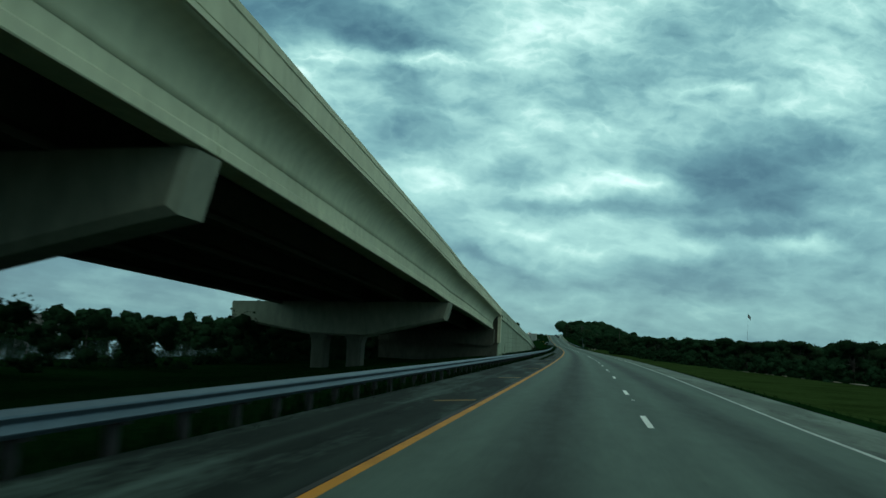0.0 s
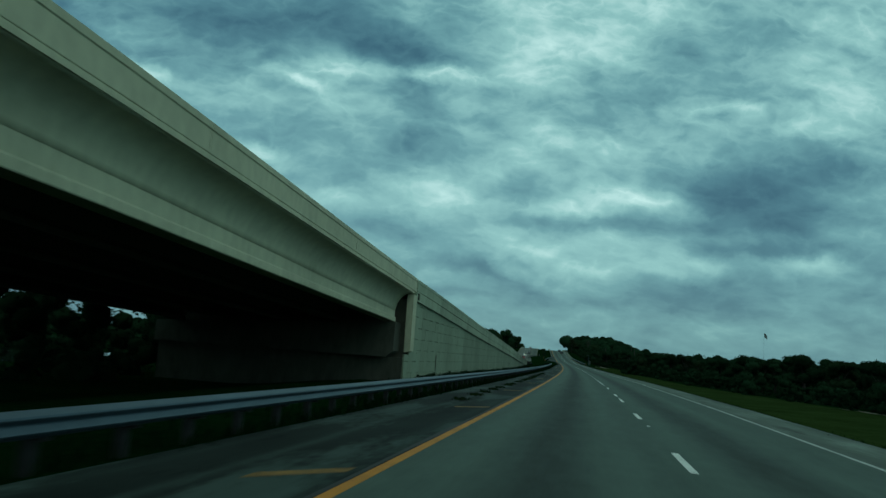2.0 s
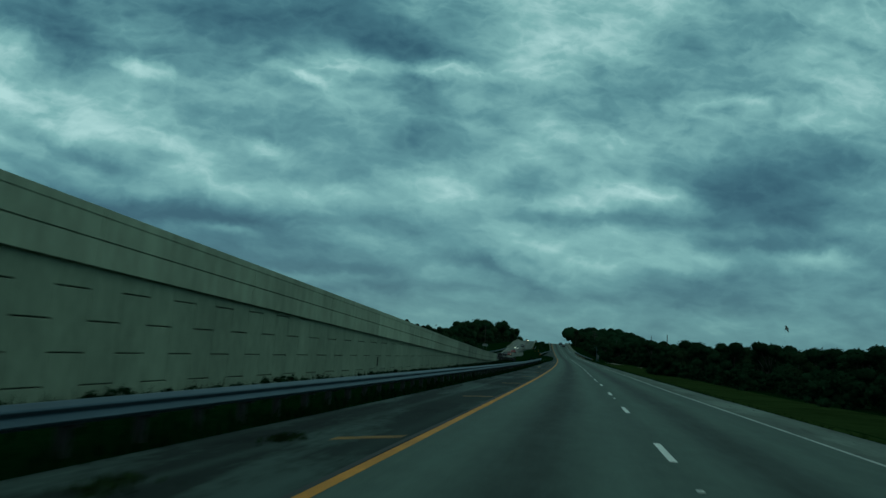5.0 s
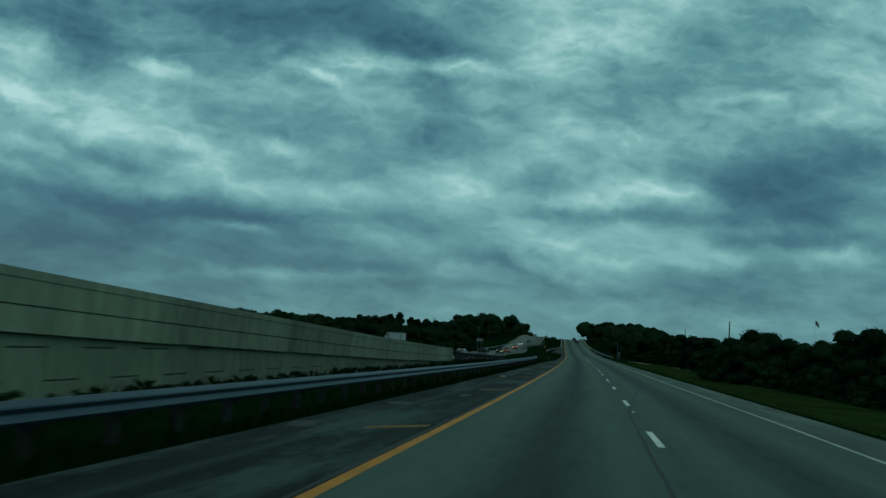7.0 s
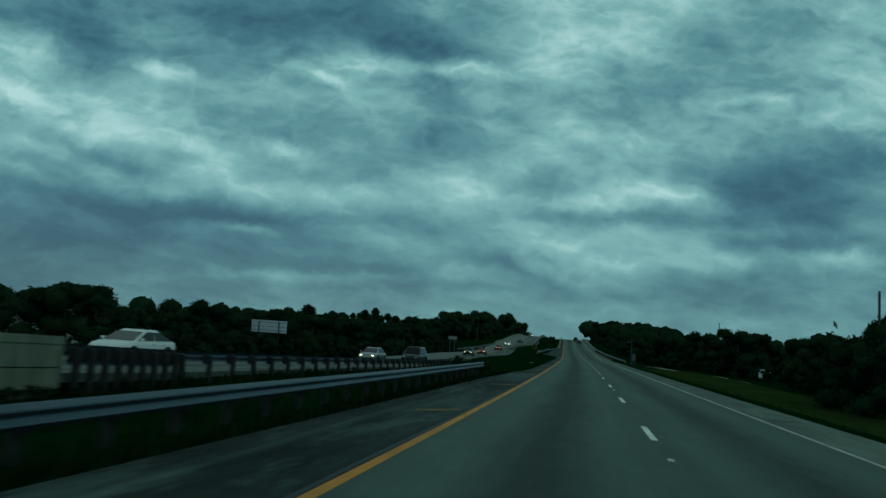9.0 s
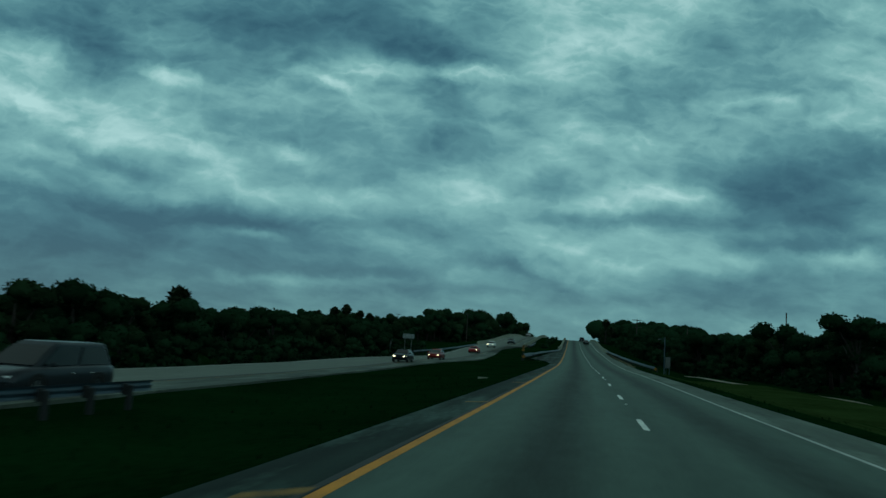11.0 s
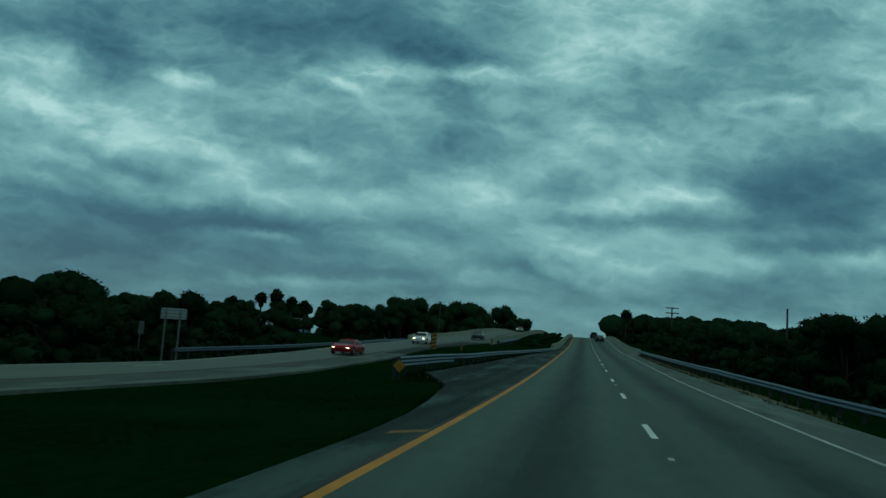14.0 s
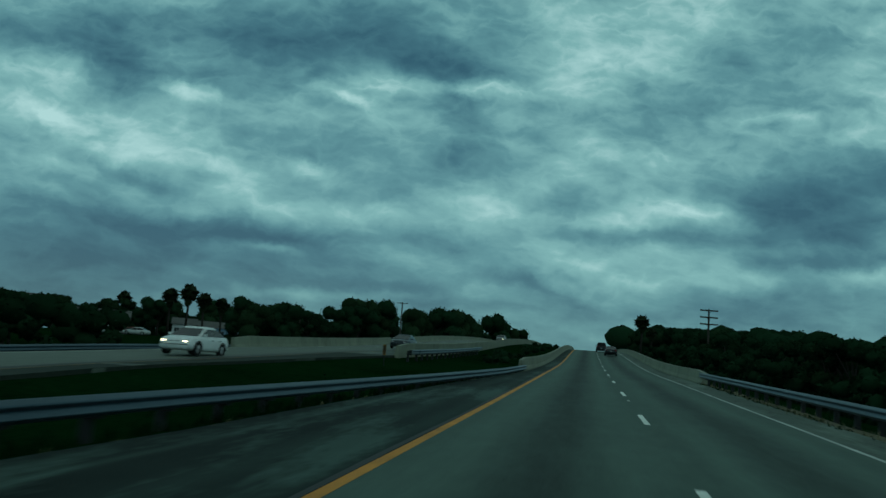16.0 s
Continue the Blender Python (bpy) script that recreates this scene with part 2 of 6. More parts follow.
def surface(name, col, rough=0.8, metal=0.0, grain=6.0, stain=0.35, var=0.35, bump=0.15, dark=0.45, island=0.0, stretch=(1, 1, 1), spec=0.3):
    """A worn surface: fine grain, broad stains, relief; real base colour col."""
    m, nt, b = material(name, rough, metal)
    b.inputs["Specular IOR Level"].default_value = spec
    geo = nt.nodes.new("ShaderNodeNewGeometry")
    mp = nt.nodes.new("ShaderNodeMapping")
    mp.inputs["Scale"].default_value = stretch
    nt.links.new(geo.outputs["Position"], mp.inputs[0])
    fine, broad = nt.nodes.new("ShaderNodeTexNoise"), nt.nodes.new("ShaderNodeTexNoise")
    for n, sc, d in ((fine, grain, 6), (broad, stain, 5)):
        nt.links.new(mp.outputs[0], n.inputs["Vector"])
        n.inputs["Scale"].default_value, n.inputs["Detail"].default_value = sc, d
        n.inputs["Roughness"].default_value = 0.62
    add = nt.nodes.new("ShaderNodeMath")
    add.operation = "ADD"
    nt.links.new(fine.outputs[0], add.inputs[0])
    nt.links.new(broad.outputs[0], add.inputs[1])
    last = add.outputs[0]
    if island:
        mul = nt.nodes.new("ShaderNodeMath")
        mul.operation = "MULTIPLY_ADD"
        nt.links.new(geo.outputs["Random Per Island"], mul.inputs[0])
        mul.inputs[1].default_value = island
        nt.links.new(last, mul.inputs[2])
        last = mul.outputs[0]
    rmp = nt.nodes.new("ShaderNodeValToRGB")
    mr = nt.nodes.new("ShaderNodeMath")
    mr.operation = "MULTIPLY"
    nt.links.new(last, mr.inputs[0])
    mr.inputs[1].default_value = 0.5 / (1 + island * .5)
    nt.links.new(mr.outputs[0], rmp.inputs[0])
    rmp.color_ramp.elements[0].position, rmp.color_ramp.elements[1].position = 0.32, 0.68
    rmp.color_ramp.elements[0].color = (*[c * (1 - var * dark * 2) for c in col], 1)
    rmp.color_ramp.elements[1].color = (*[min(1, c * (1 + var * 0.6)) for c in col], 1)
    nt.links.new(rmp.outputs[0], b.inputs["Base Color"])
    if bump:
        bp = nt.nodes.new("ShaderNodeBump")
        bp.inputs["Strength"].default_value, bp.inputs["Distance"].default_value = bump, 0.03
        nt.links.new(fine.outputs[0], bp.inputs["Height"])
        nt.links.new(bp.outputs[0], b.inputs["Normal"])
    return m


def pavement_material(name, col, tracks, patch=0.3, grain=18.0, worn=0.0):
    """Paving read in road coordinates (x across, y along): wheel tracks and oil lines along the lanes, patches, cracks."""
    m, nt, b = material(name, 0.75)
    b.inputs["Specular IOR Level"].default_value = 0.04 if worn > 1 else 0.12
    L = nt.links.new
    tc = nt.nodes.new("ShaderNodeUVMap")
    tc.uv_map = "road"
    sp = nt.nodes.new("ShaderNodeSeparateXYZ")
    L(tc.outputs[0], sp.inputs[0])

    def mth(op, a, bb=None, c=None, clamp=False):
        n = nt.nodes.new("ShaderNodeMath")
        n.operation, n.use_clamp = op, clamp
        for i, v in enumerate((a, bb, c)):
            if v is None:
                continue
            if isinstance(v, (int, float)):
                n.inputs[i].default_value = v
            else:
                L(v, n.inputs[i])
        return n.outputs[0]

    def noi(scale, sx, sy, detail=5):
        mp = nt.nodes.new("ShaderNodeMapping")
        mp.inputs["Scale"].default_value = (sx, sy, 1)
        L(tc.outputs[0], mp.inputs[0])
        n = nt.nodes.new("ShaderNodeTexNoise")
        L(mp.outputs[0], n.inputs["Vector"])
        n.inputs["Scale"].default_value, n.inputs["Detail"].default_value, n.inputs["Roughness"].default_value = scale, detail, 0.6
        return n.outputs[0]
    fine, streak, broad = noi(grain, 1, 1), noi(2.2, 1, .05), noi(.5, 1, .35)
    wander = mth("MULTIPLY_ADD", noi(.08, .2, 1), 0.5, -.25)
    v = mth("MULTIPLY_ADD", mth("SUBTRACT", fine, .5), .7, 1.0)
    v = mth("MULTIPLY_ADD", mth("SUBTRACT", streak, .5), .55, v)
    v = mth("MULTIPLY_ADD", mth("SUBTRACT", broad, .5), patch * 2, v)
    v = mth("MULTIPLY_ADD", mth("SUBTRACT", noi(3.2, 1, .30, 7), .5), .55, v)
    v = mth("MULTIPLY_ADD", mth("SUBTRACT", noi(60.0, 1, 1, 3), .5), .5, v)
    if worn:
        # pale worn patches with ragged edges
        big = mth("MULTIPLY_ADD", noi(6.0, 1, .45, 7), .24, mth("MULTIPLY", noi(.62, 1, .16, 6), .91))
        v = mth("MULTIPLY_ADD", mth("MULTIPLY", mth("SUBTRACT", big, .572), 9.0, clamp=True), worn, v)
        # black damp stains and torn joints
        wet = mth("MULTIPLY_ADD", noi(9.0, 1, .35, 6), .35, mth("MULTIPLY", noi(1.1, 1, .2, 5), .7))
        v = mth("MULTIPLY_ADD", mth("MULTIPLY", mth("SUBTRACT", wet, .56), 9.0, clamp=True), -.55, v)
    for cx, width, strength in tracks:
        d = mth("DIVIDE", mth("SUBTRACT", mth("ADD", sp.outputs[0], wander), cx), width)
        g = mth("EXPONENT", mth("MULTIPLY", mth("MULTIPLY", d, d), -1.0))
        v = mth("MULTIPLY_ADD", g, strength, v)
    mix = nt.nodes.new("ShaderNodeVectorMath")
    mix.operation = "SCALE"
    mix.inputs[0].default_value = col
    L(mth("MAXIMUM", v, .30), mix.inputs["Scale"])
    L(mix.outputs[0], b.inputs["Base Color"])
    bp = nt.nodes.new("ShaderNodeBump")
    bp.inputs["Strength"].default_value, bp.inputs["Distance"].default_value = .25, .01
    L(fine, bp.inputs["Height"])
    L(bp.outputs[0], b.inputs["Normal"])
    return m


def plain(name, col, rough=0.5, metal=0.0, emit=None, power=0.0, trans=0.0, spec=0.5):
    m, nt, b = material(name, rough, metal)
    b.inputs["Base Color"].default_value = (*col, 1)
    if emit:
        b.inputs["Emission Color"].default_value, b.inputs["Emission Strength"].default_value = (*emit, 1), power
    b.inputs["Specular IOR Level"].default_value = spec
    if trans:
        b.inputs["Transmission Weight"].default_value = trans
    return m


M_ROAD = pavement_material("worn_asphalt", (.059, .094, .077), [(2.1, .62, -.56), (5.95, .6, -.46), (.75, .5, .26), (3.35, .45, .24), (4.9, .4, .20), (7.1, .35, .18)], .22)
M_SHOULDER = pavement_material("shoulder_asphalt", (.0148, .0230, .0202), [(-.45, .18, .5), (-1.75, .12, 1.3), (-2.7, .12, .5)], .8, worn=2.6)
M_APRON = pavement_material("bleached_apron", (.0108, .0178, .0152), [(-.5, .36, 1.15), (-1.4, .32, 1.1), (-2.7, .11, 1.8)], .8, worn=3.4)
M_SHOULDER_R = pavement_material("pale_shoulder", (.074, .099, .080), [(9.7, .35, .3)], .5, worn=.7)
M_OPP = pavement_material("opposite_asphalt", (.120, .140, .116), [(-14.6, 1.3, -.22)], .25)
M_TAR = surface("tar_seam", (.018, .019, .018), .7, grain=8, stain=1, var=.4, bump=.05)
M_YELLOW = surface("yellow_paint", (.60, .225, .010), .7, grain=14, stain=.8, var=.5, bump=.05)
M_YELLOW_OLD = surface("worn_yellow_paint", (.24, .125, .025), .8, grain=5, stain=1.2, var=.8, bump=.05)
M_WHITE = surface("white_paint", (.74, .78, .72), .7, grain=14, stain=.8, var=.35, bump=.05)
M_WHITE_OLD = surface("worn_white_paint", (.42, .46, .42), .75, grain=8, stain=.5, var=.6, bump=.05)
M_CONCRETE = surface("pale_concrete", (.52, .53, .375), .85, grain=3.0, stain=.22, var=.30, bump=.12, stretch=(1, 1, .45))
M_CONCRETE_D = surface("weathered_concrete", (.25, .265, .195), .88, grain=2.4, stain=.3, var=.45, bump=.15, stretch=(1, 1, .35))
# concrete under the deck, its colour darkened to stand for the shade there
M_SHADED_SOFFIT = surface("shaded_soffit_concrete", (.085, .085, .065), .9, grain=3.0, stain=.2, var=.3)
M_PARAPET = surface("grey_parapet_concrete", (.20, .22, .165), .9, grain=2.4, stain=.35, var=.4, bump=.15, stretch=(1, 1, .35))
M_OPP_SHOULDER = pavement_material("opposite_shoulder", (.062, .076, .062), [(-13.0, .6, .3)], .6, worn=.9)
WALL_TONES = [(surface("wall_concrete", tuple(c * k for c in (.385, .462, .335)), .9, grain=2.4, stain=.24, var=.30 + .5 * (1 - k), bump=.14, stretch=(1, 1, .35)), surface("wall_panel_concrete", tuple(c * k for c in (.295, .368, .264)), .9, grain=4.0, stain=.3, var=.26 + .4 * (1 - k), bump=.2, stretch=(1, 1, .4))) for k in (1.0, .92, .83, .73, .62, .51, .40)]
M_SHOULDER_DARK = surface("dark_shoulder", (.030, .040, .031), .92, grain=5, stain=.5, var=.5, bump=.2, spec=.1)
# columns and abutment: the flyover's shade is put into this dark base colour
M_SHADED_PIER = surface("shaded_pier_concrete", (.072, .078, .060), .9, grain=2.4, stain=.3, var=.45, bump=.15, stretch=(1, 1, .35))
M_JOINT = surface("dark_joint", (.05, .05, .04), .95, var=.3)
M_STEEL = surface("galvanised_steel", (.060, .098, .125), .5, .5, grain=9, stain=.5, var=.30, bump=.04)
M_POST = surface("weathered_post", (.019, .021, .022), .8, 0.0, grain=10, stain=2, var=.4)
M_GRASS = surface("mown_grass", (.0033, .0196, .0055), .95, grain=3.5, stain=.16, var=.7, bump=.9, spec=0.0)
M_BLADE = surface("grass_blades", (.0038, .0184, .0055), .9, spec=0.0, grain=1.2, stain=.2, var=.5, bump=0, island=.6)
M_VERGE = surface("yellowing_verge", (.023, .045, .013), .95, grain=3.5, stain=.2, var=.7, bump=.9, spec=0.0)
M_WEED = surface("shoulder_weed", (.018, .034, .014), .9, spec=0.0, grain=1.2, stain=.2, var=.5, bump=0, island=.6)
M_DRY = surface("dry_verge", (.13, .115, .07), .95, grain=4, stain=.5, var=.5, bump=.4)
M_STRAW = surface("straw", (.17, .155, .085), .9, grain=3, stain=.4, var=.5, bump=0, island=.6)
M_DIRT = surface("sandy_dirt", (.26, .235, .18), .95, grain=3, stain=.4, var=.45, bump=.4)
M_LEAF = surface("dark_foliage", (.011, .032, .015), .8, grain=.8, stain=.1, var=.5, bump=0, island=1.0, spec=0.0)
M_LEAF2 = surface("olive_foliage", (.016, .035, .016), .8, grain=.8, stain=.1, var=.5, bump=0, island=1.0, spec=0.0)
M_PALM = surface("palm_fronds", (.02, .032, .014), .7, grain=1, stain=.2, var=.4, bump=0, island=.8, spec=.08)
M_BARK = surface("grey_bark", (.030, .026, .021), .95, grain=7, stain=1, var=.5, bump=.6, stretch=(1, 1, .3))
M_WOOD = surface("pole_wood", (.05, .043, .035), .9, grain=9, stain=.6, var=.45, bump=.3, stretch=(1, 1, .1))
M_ALU = surface("sign_aluminium", (.30, .34, .34), .5, .35, grain=5, stain=.8, var=.22, bump=.03)
M_CABINET = surface("grey_cabinet_paint", (.105, .12, .115), .5, .1, grain=5, stain=.8, var=.25, bump=.03)
M_SIGNPALE = surface("pale_sign_back", (.50, .55, .58), .5, .1, grain=5, stain=.8, var=.2, bump=.03)
M_SIGNBACK = surface("weathered_sign_back", (.13, .15, .15), .6, .2, grain=5, stain=.8, var=.25, bump=.03)
M_ORANGE = surface("amber_reflector", (.27, .125, .012), .55, grain=9, stain=1, var=.35, bump=.03)
M_BLACK = surface("black_paint", (.012, .012, .012), .5, var=.2, bump=0)
M_RUBBER = surface("tyre_rubber", (.014, .014, .014), .85, var=.3, bump=.1)
M_RIM = surface("alloy_rim", (.42, .43, .44), .3, .9, var=.15, bump=0)
M_GLASS = plain("dark_car_glass", (.006, .008, .009), .05, spec=.2)
M_LAMP_ON = plain("lit_headlamp", (.9, .9, .8), .2, emit=(1.0, .86, .48), power=7.0)
M_LAMP = plain("headlamp_lens", (.6, .62, .62), .12)
M_TAIL = plain("tail_lamp", (.20, .012, .010), .2)
M_CHROME = plain("chrome_trim", (.6, .6, .6), .2, 1.0)
M_ROOF = surface("shingle_roof", (.10, .10, .095), .9, grain=4, stain=.5, var=.35)
M_STUCCO = surface("pale_stucco", (.52, .55, .56), .9, grain=4, stain=.4, var=.2)
M_BLUE = surface("blue_siding", (.16, .30, .42), .8, grain=3, stain=.4, var=.25)
M_TAN = surface("tan_stucco", (.30, .24, .17), .9, grain=4, stain=.4, var=.2)
M_WATER = surface("pond_water", (.012, .018, .017), .06, grain=1.6, stain=.2, var=.3, bump=.06, spec=.6)
M_PANE = plain("window_pane", (.02, .028, .03), .08)


# ------------------------------------------------------------ mesh helpers
class Geo:
    """Collects vertices and faces for one mesh."""

    def __init__(self):
        self.v, self.f = [], []

    def add(self, verts, faces):
        n = len(self.v)
        self.v += [tuple(p) for p in verts]
        self.f += [tuple(i + n for i in q) for q in faces]

    def box(self, c, size, m=None, bevel=0.0):
        x, y, z = (q / 2 for q in size)
        if bevel <= 0:
            vs = [Vector((sx * x, sy * y, sz * z)) for sz in (-1, 1) for sx, sy in ((-1, -1), (1, -1), (1, 1), (-1, 1))]
            fs = [(3, 2, 1, 0), (4, 5, 6, 7), (0, 1, 5, 4), (1, 2, 6, 5), (2, 3, 7, 6), (3, 0, 4, 7)]
        else:
            k = min(bevel, x * .9, y * .9, z * .9)
            ring = lambda a, b, zz: [Vector(q + (zz,)) for q in ((-a + k, -b), (a - k, -b), (a, -b + k), (a, b - k), (a - k, b), (-a + k, b), (-a, b - k), (-a, -b + k))]
            vs = ring(x - k * .6, y - k * .6, -z) + ring(x, y, -z + k) + ring(x, y, z - k) + ring(x - k * .6, y - k * .6, z)
            fs = [tuple(range(7, -1, -1)), tuple(range(24, 32))]
            fs += [(r * 8 + i, r * 8 + (i + 1) % 8, r * 8 + 8 + (i + 1) % 8, r * 8 + 8 + i) for r in range(3) for i in range(8)]
        t = Matrix.Translation(c) if m is None else m @ Matrix.Translation(c)
        self.add([t @ p for p in vs], fs)
        return self

    def tube(self, pts, radii, n=8, caps=True):
        pts = [Vector(p) for p in pts]
        vs, fs = [], []
        for i, p in enumerate(pts):
            d = (pts[min(i + 1, len(pts) - 1)] - pts[max(i - 1, 0)]).normalized()
            q = d.to_track_quat("Z", "Y")
            r = radii[i] if isinstance(radii, (list, tuple)) else radii
            vs += [p + q @ Vector((r * math.cos(a), r * math.sin(a), 0)) for a in (2 * math.pi * k / n for k in range(n))]
        fs = [(i * n + k, i * n + (k + 1) % n, (i + 1) * n + (k + 1) % n, (i + 1) * n + k) for i in range(len(pts) - 1) for k in range(n)]
        if caps:
            fs += [tuple(range(n - 1, -1, -1)), tuple(range((len(pts) - 1) * n, len(pts) * n))]
        self.add(vs, fs)
        return self

    def sweep(self, rings, closed=True, caps=True):
        n = len(rings[0])
        vs = [p for r in rings for p in r]
        last = n if closed else n - 1
        fs = [(i * n + k, i * n + (k + 1) % n, (i + 1) * n + (k + 1) % n, (i + 1) * n + k) for i in range(len(rings) - 1) for k in range(last)]
        if caps and closed:
            fs += [tuple(range(n - 1, -1, -1)), tuple(range((len(rings) - 1) * n, len(rings) * n))]
        self.add(vs, fs)
        return self

    def mesh(self, name, mat, smooth=False):
        me = bpy.data.meshes.new(name)
        me.from_pydata(self.v, [], self.f)
        me.materials.append(mat)
        bm = bmesh.new()
        bm.from_mesh(me)
        bmesh.ops.recalc_face_normals(bm, faces=bm.faces)
        bm.to_mesh(me)
        bm.free()
        if smooth:
            me.polygons.foreach_set("use_smooth", [True] * len(me.polygons))
        return me


def thing(name, m, label, category, group="", kind=""):
    ob = new(name)
    ob.empty_display_size = 0.3
    ob.matrix_basis = m
    return tagged(ob, label, category, group, kind)


def part(name, geo, mat, parent, label="", m=None, smooth=False):
    """One mesh object under a thing or part; geo in the parent's space, or a ready mesh; m its pose in the parent's space."""
    me = geo.mesh(name, mat, smooth) if isinstance(geo, Geo) else geo
    ob = new(name, me)
    ob.parent = parent
    if m is not None:
        ob.matrix_basis = m
    return tagged(ob, label)


def steps(a, b, d):
    n = max(1, int(round((b - a) / d)))
    return [a + (b - a) * i / n for i in range(n + 1)]


def strip(name, s0, s1, xa, xb, z, mat, step=4.0, thick=0.0, cols=1, fall=0.0):
    """A ribbon of the road between the lines xa(s) and xb(s), with road coordinates for its paving."""
    ss = steps(s0, s1, step)
    vs, fs, uv = [], [], []
    for s in ss:
        for k in range(cols + 1):
            x = xa(s) + (xb(s) - xa(s)) * k / cols
            vs.append(P(s, x, (z(s) if callable(z) else z) - (fall if s >= 292 else 0.0) * (xb(s) - x)))
            uv.append((x, s))
    w = cols + 1
    fs = [(i * w + k, i * w + k + 1, (i + 1) * w + k + 1, (i + 1) * w + k) for i in range(len(ss) - 1) for k in range(cols)]
    if thick:
        n = len(vs)
        vs += [v - Vector((0, 0, thick)) for v in vs]
        uv += uv
        for i in range(len(ss) - 1):
            a, b = i * w, (i + 1) * w
            fs += [(a, b, b + n, a + n), (a + cols, a + cols + n, b + cols + n, b + cols)]
        fs += [(0, n, cols + n, cols)] if cols == 1 else []
    me = bpy.data.meshes.new(name)
    me.from_pydata([tuple(v) for v in vs], [], fs)
    lay = me.uv_layers.new(name="road")
    for li, loop in enumerate(me.loops):
        lay.data[li].uv = uv[loop.vertex_index]
    me.materials.append(mat)
    return new(name, me)


# ------------------------------------------------------------ ground and carriageways
def natural(s):
    return -1.3 + 0.35 * zr(s)


def ground_z(s, x):
    """Absolute height of the turf."""
    base, nat = zr(s), natural(s)
    xl, zl = opp_x(s), zr(s) + opp_z(s)
    if x > 10.7:
        shelf = base + lin(s, (0, -1.3), (360, -1.3), (390, -1.05), (450, -1.05), (500, -3.0), (540, -9.0)) - max(0.0, x - 45) * .06
        return max(nat, shelf, base - .10 - (x - 10.7) / 5.5)
    if x > left_shoulder(s) - .05:
        return base - .10
    e = left_shoulder(s) - .05
    t = min(1.0, max(0.0, (s - 286) / 14.0))
    raised = base - .10 + max(-.75, (x - e) * .035) if x > -11 else max(nat, base - .35 + (x + 11) * .12)
    if x > xl:
        k = (e - x) / (e - xl)
        flat = (base - .10) * (1 - k) + (zl - .10) * k - .28 * math.sin(math.pi * k)
    elif x > opp_far(s):
        flat = zl - .12 - .015 * (xl - x)
    else:
        flat = max(nat, zl - .27 - (opp_far(s) - x) / 5.5) if zl > nat else nat
        if x < -45:                 # the land rises towards the houses
            flat += lin(s, (500, 0), (560, 2.6), (600, 3.9), (720, 3.9), (900, 2.4), (1100, 0)) * min(1.0, (-45 - x) / 25.0)
    return raised * (1 - t) + flat * t


gx = [-3200, -1500, -700, -350, -200, -130, -90, -70, -56, -46, -40, -36, -33, -30, -28, -26, -24.5, -23, -21.5, -20, -18, -16, -14, -13, -12.2, -11.6, -11, -10.5, -10, -9.4, -8.6, -7.6, -6.6, -5.8, -5, -4.4, -3.8, -3.2, -2.7, -2.1, -1.5, -1.0,
      0, 4, 8, 10.4, 10.8, 11.5, 12.5, 14, 16, 18, 20, 23, 26, 30, 35, 42, 50, 65, 90, 130, 200, 350, 700, 1500, 3200]
gs = [-400, -200] + steps(-100, 880, 4.0) + [920, 1000, 1150, 1400, 1800, 2500, 3500, 4500]
gv = [(*P(s, x)[:2], ground_z(s, x) + (0.05 * noise.noise(Vector((s * .13, x * .23, 0))) if abs(x) > 3.5 and not 0 < x < 11 else 0)) for s in gs for x in gx]
n = len(gx)
gf = [(i * n + k, i * n + k + 1, (i + 1) * n + k + 1, (i + 1) * n + k) for i in range(len(gs) - 1) for k in range(n - 1)]
ground_mesh = bpy.data.meshes.new("ground")
ground_mesh.from_pydata(gv, [], gf)
ground_mesh.materials.append(M_GRASS)
ground_mesh.polygons.foreach_set("use_smooth", [True] * len(gf))
tagged(new("ground", ground_mesh), "dark green mown grass verges and flat land", "grass", kind="structure")


def turf_sheet(name, label, s0, s1, x0, x1, mat, cols=8):
    """Turf of another tint laid a hand over the ground sheet, thinning out at its edges."""
    ss = steps(s0, s1, 4.0)
    g = Geo()
    rows = []
    for i, s in enumerate(ss):
        row = []
        for k in range(cols + 1):
            far = x1(s) if callable(x1) else x1
            x = x0 + (far - x0) * k / cols + (.8 * noise.noise(Vector((s * .09, 5.0, 0))) if k == cols else 0)
            edge = -.12 if k in (0, cols) or i in (0, len(ss) - 1) else .06
            row.append(Vector((*P(s, x)[:2], ground_z(s, x) + edge)))
        rows.append(row)
    g.sweep(rows, closed=False)
    tagged(new(name, g.mesh(name, mat, True)), label, "grass", kind="structure")


def lane1(s):
    """The broken line between the lanes."""
    return lin(s, (15, 4.05), (33, 4.25), (47, 4.4), (62, 4.48), (100, 4.55), (120, 4.55), (145, 4.42), (203, 4.3), (228, 4.13), (445, 4.02), (493, 4.08))


def lane2(s):
    """The white edge line."""
    return lin(s, (20, 7.62), (60, 8.3), (100, 8.70), (145, 8.72), (200, 8.2), (235, 8.2), (262, 8.0), (360, 7.6), (400, 7.7), (465, 7.8), (496, 8.08))


def right_edge(s):
    return lin(s, (20, 9.6), (60, 10.2), (100, 10.6), (145, 10.6), (200, 10.1), (245, 9.95), (300, 9.6), (367, 9.2), (440, 9.6), (460, 9.75), (490, 9.5), (530, 9.75))


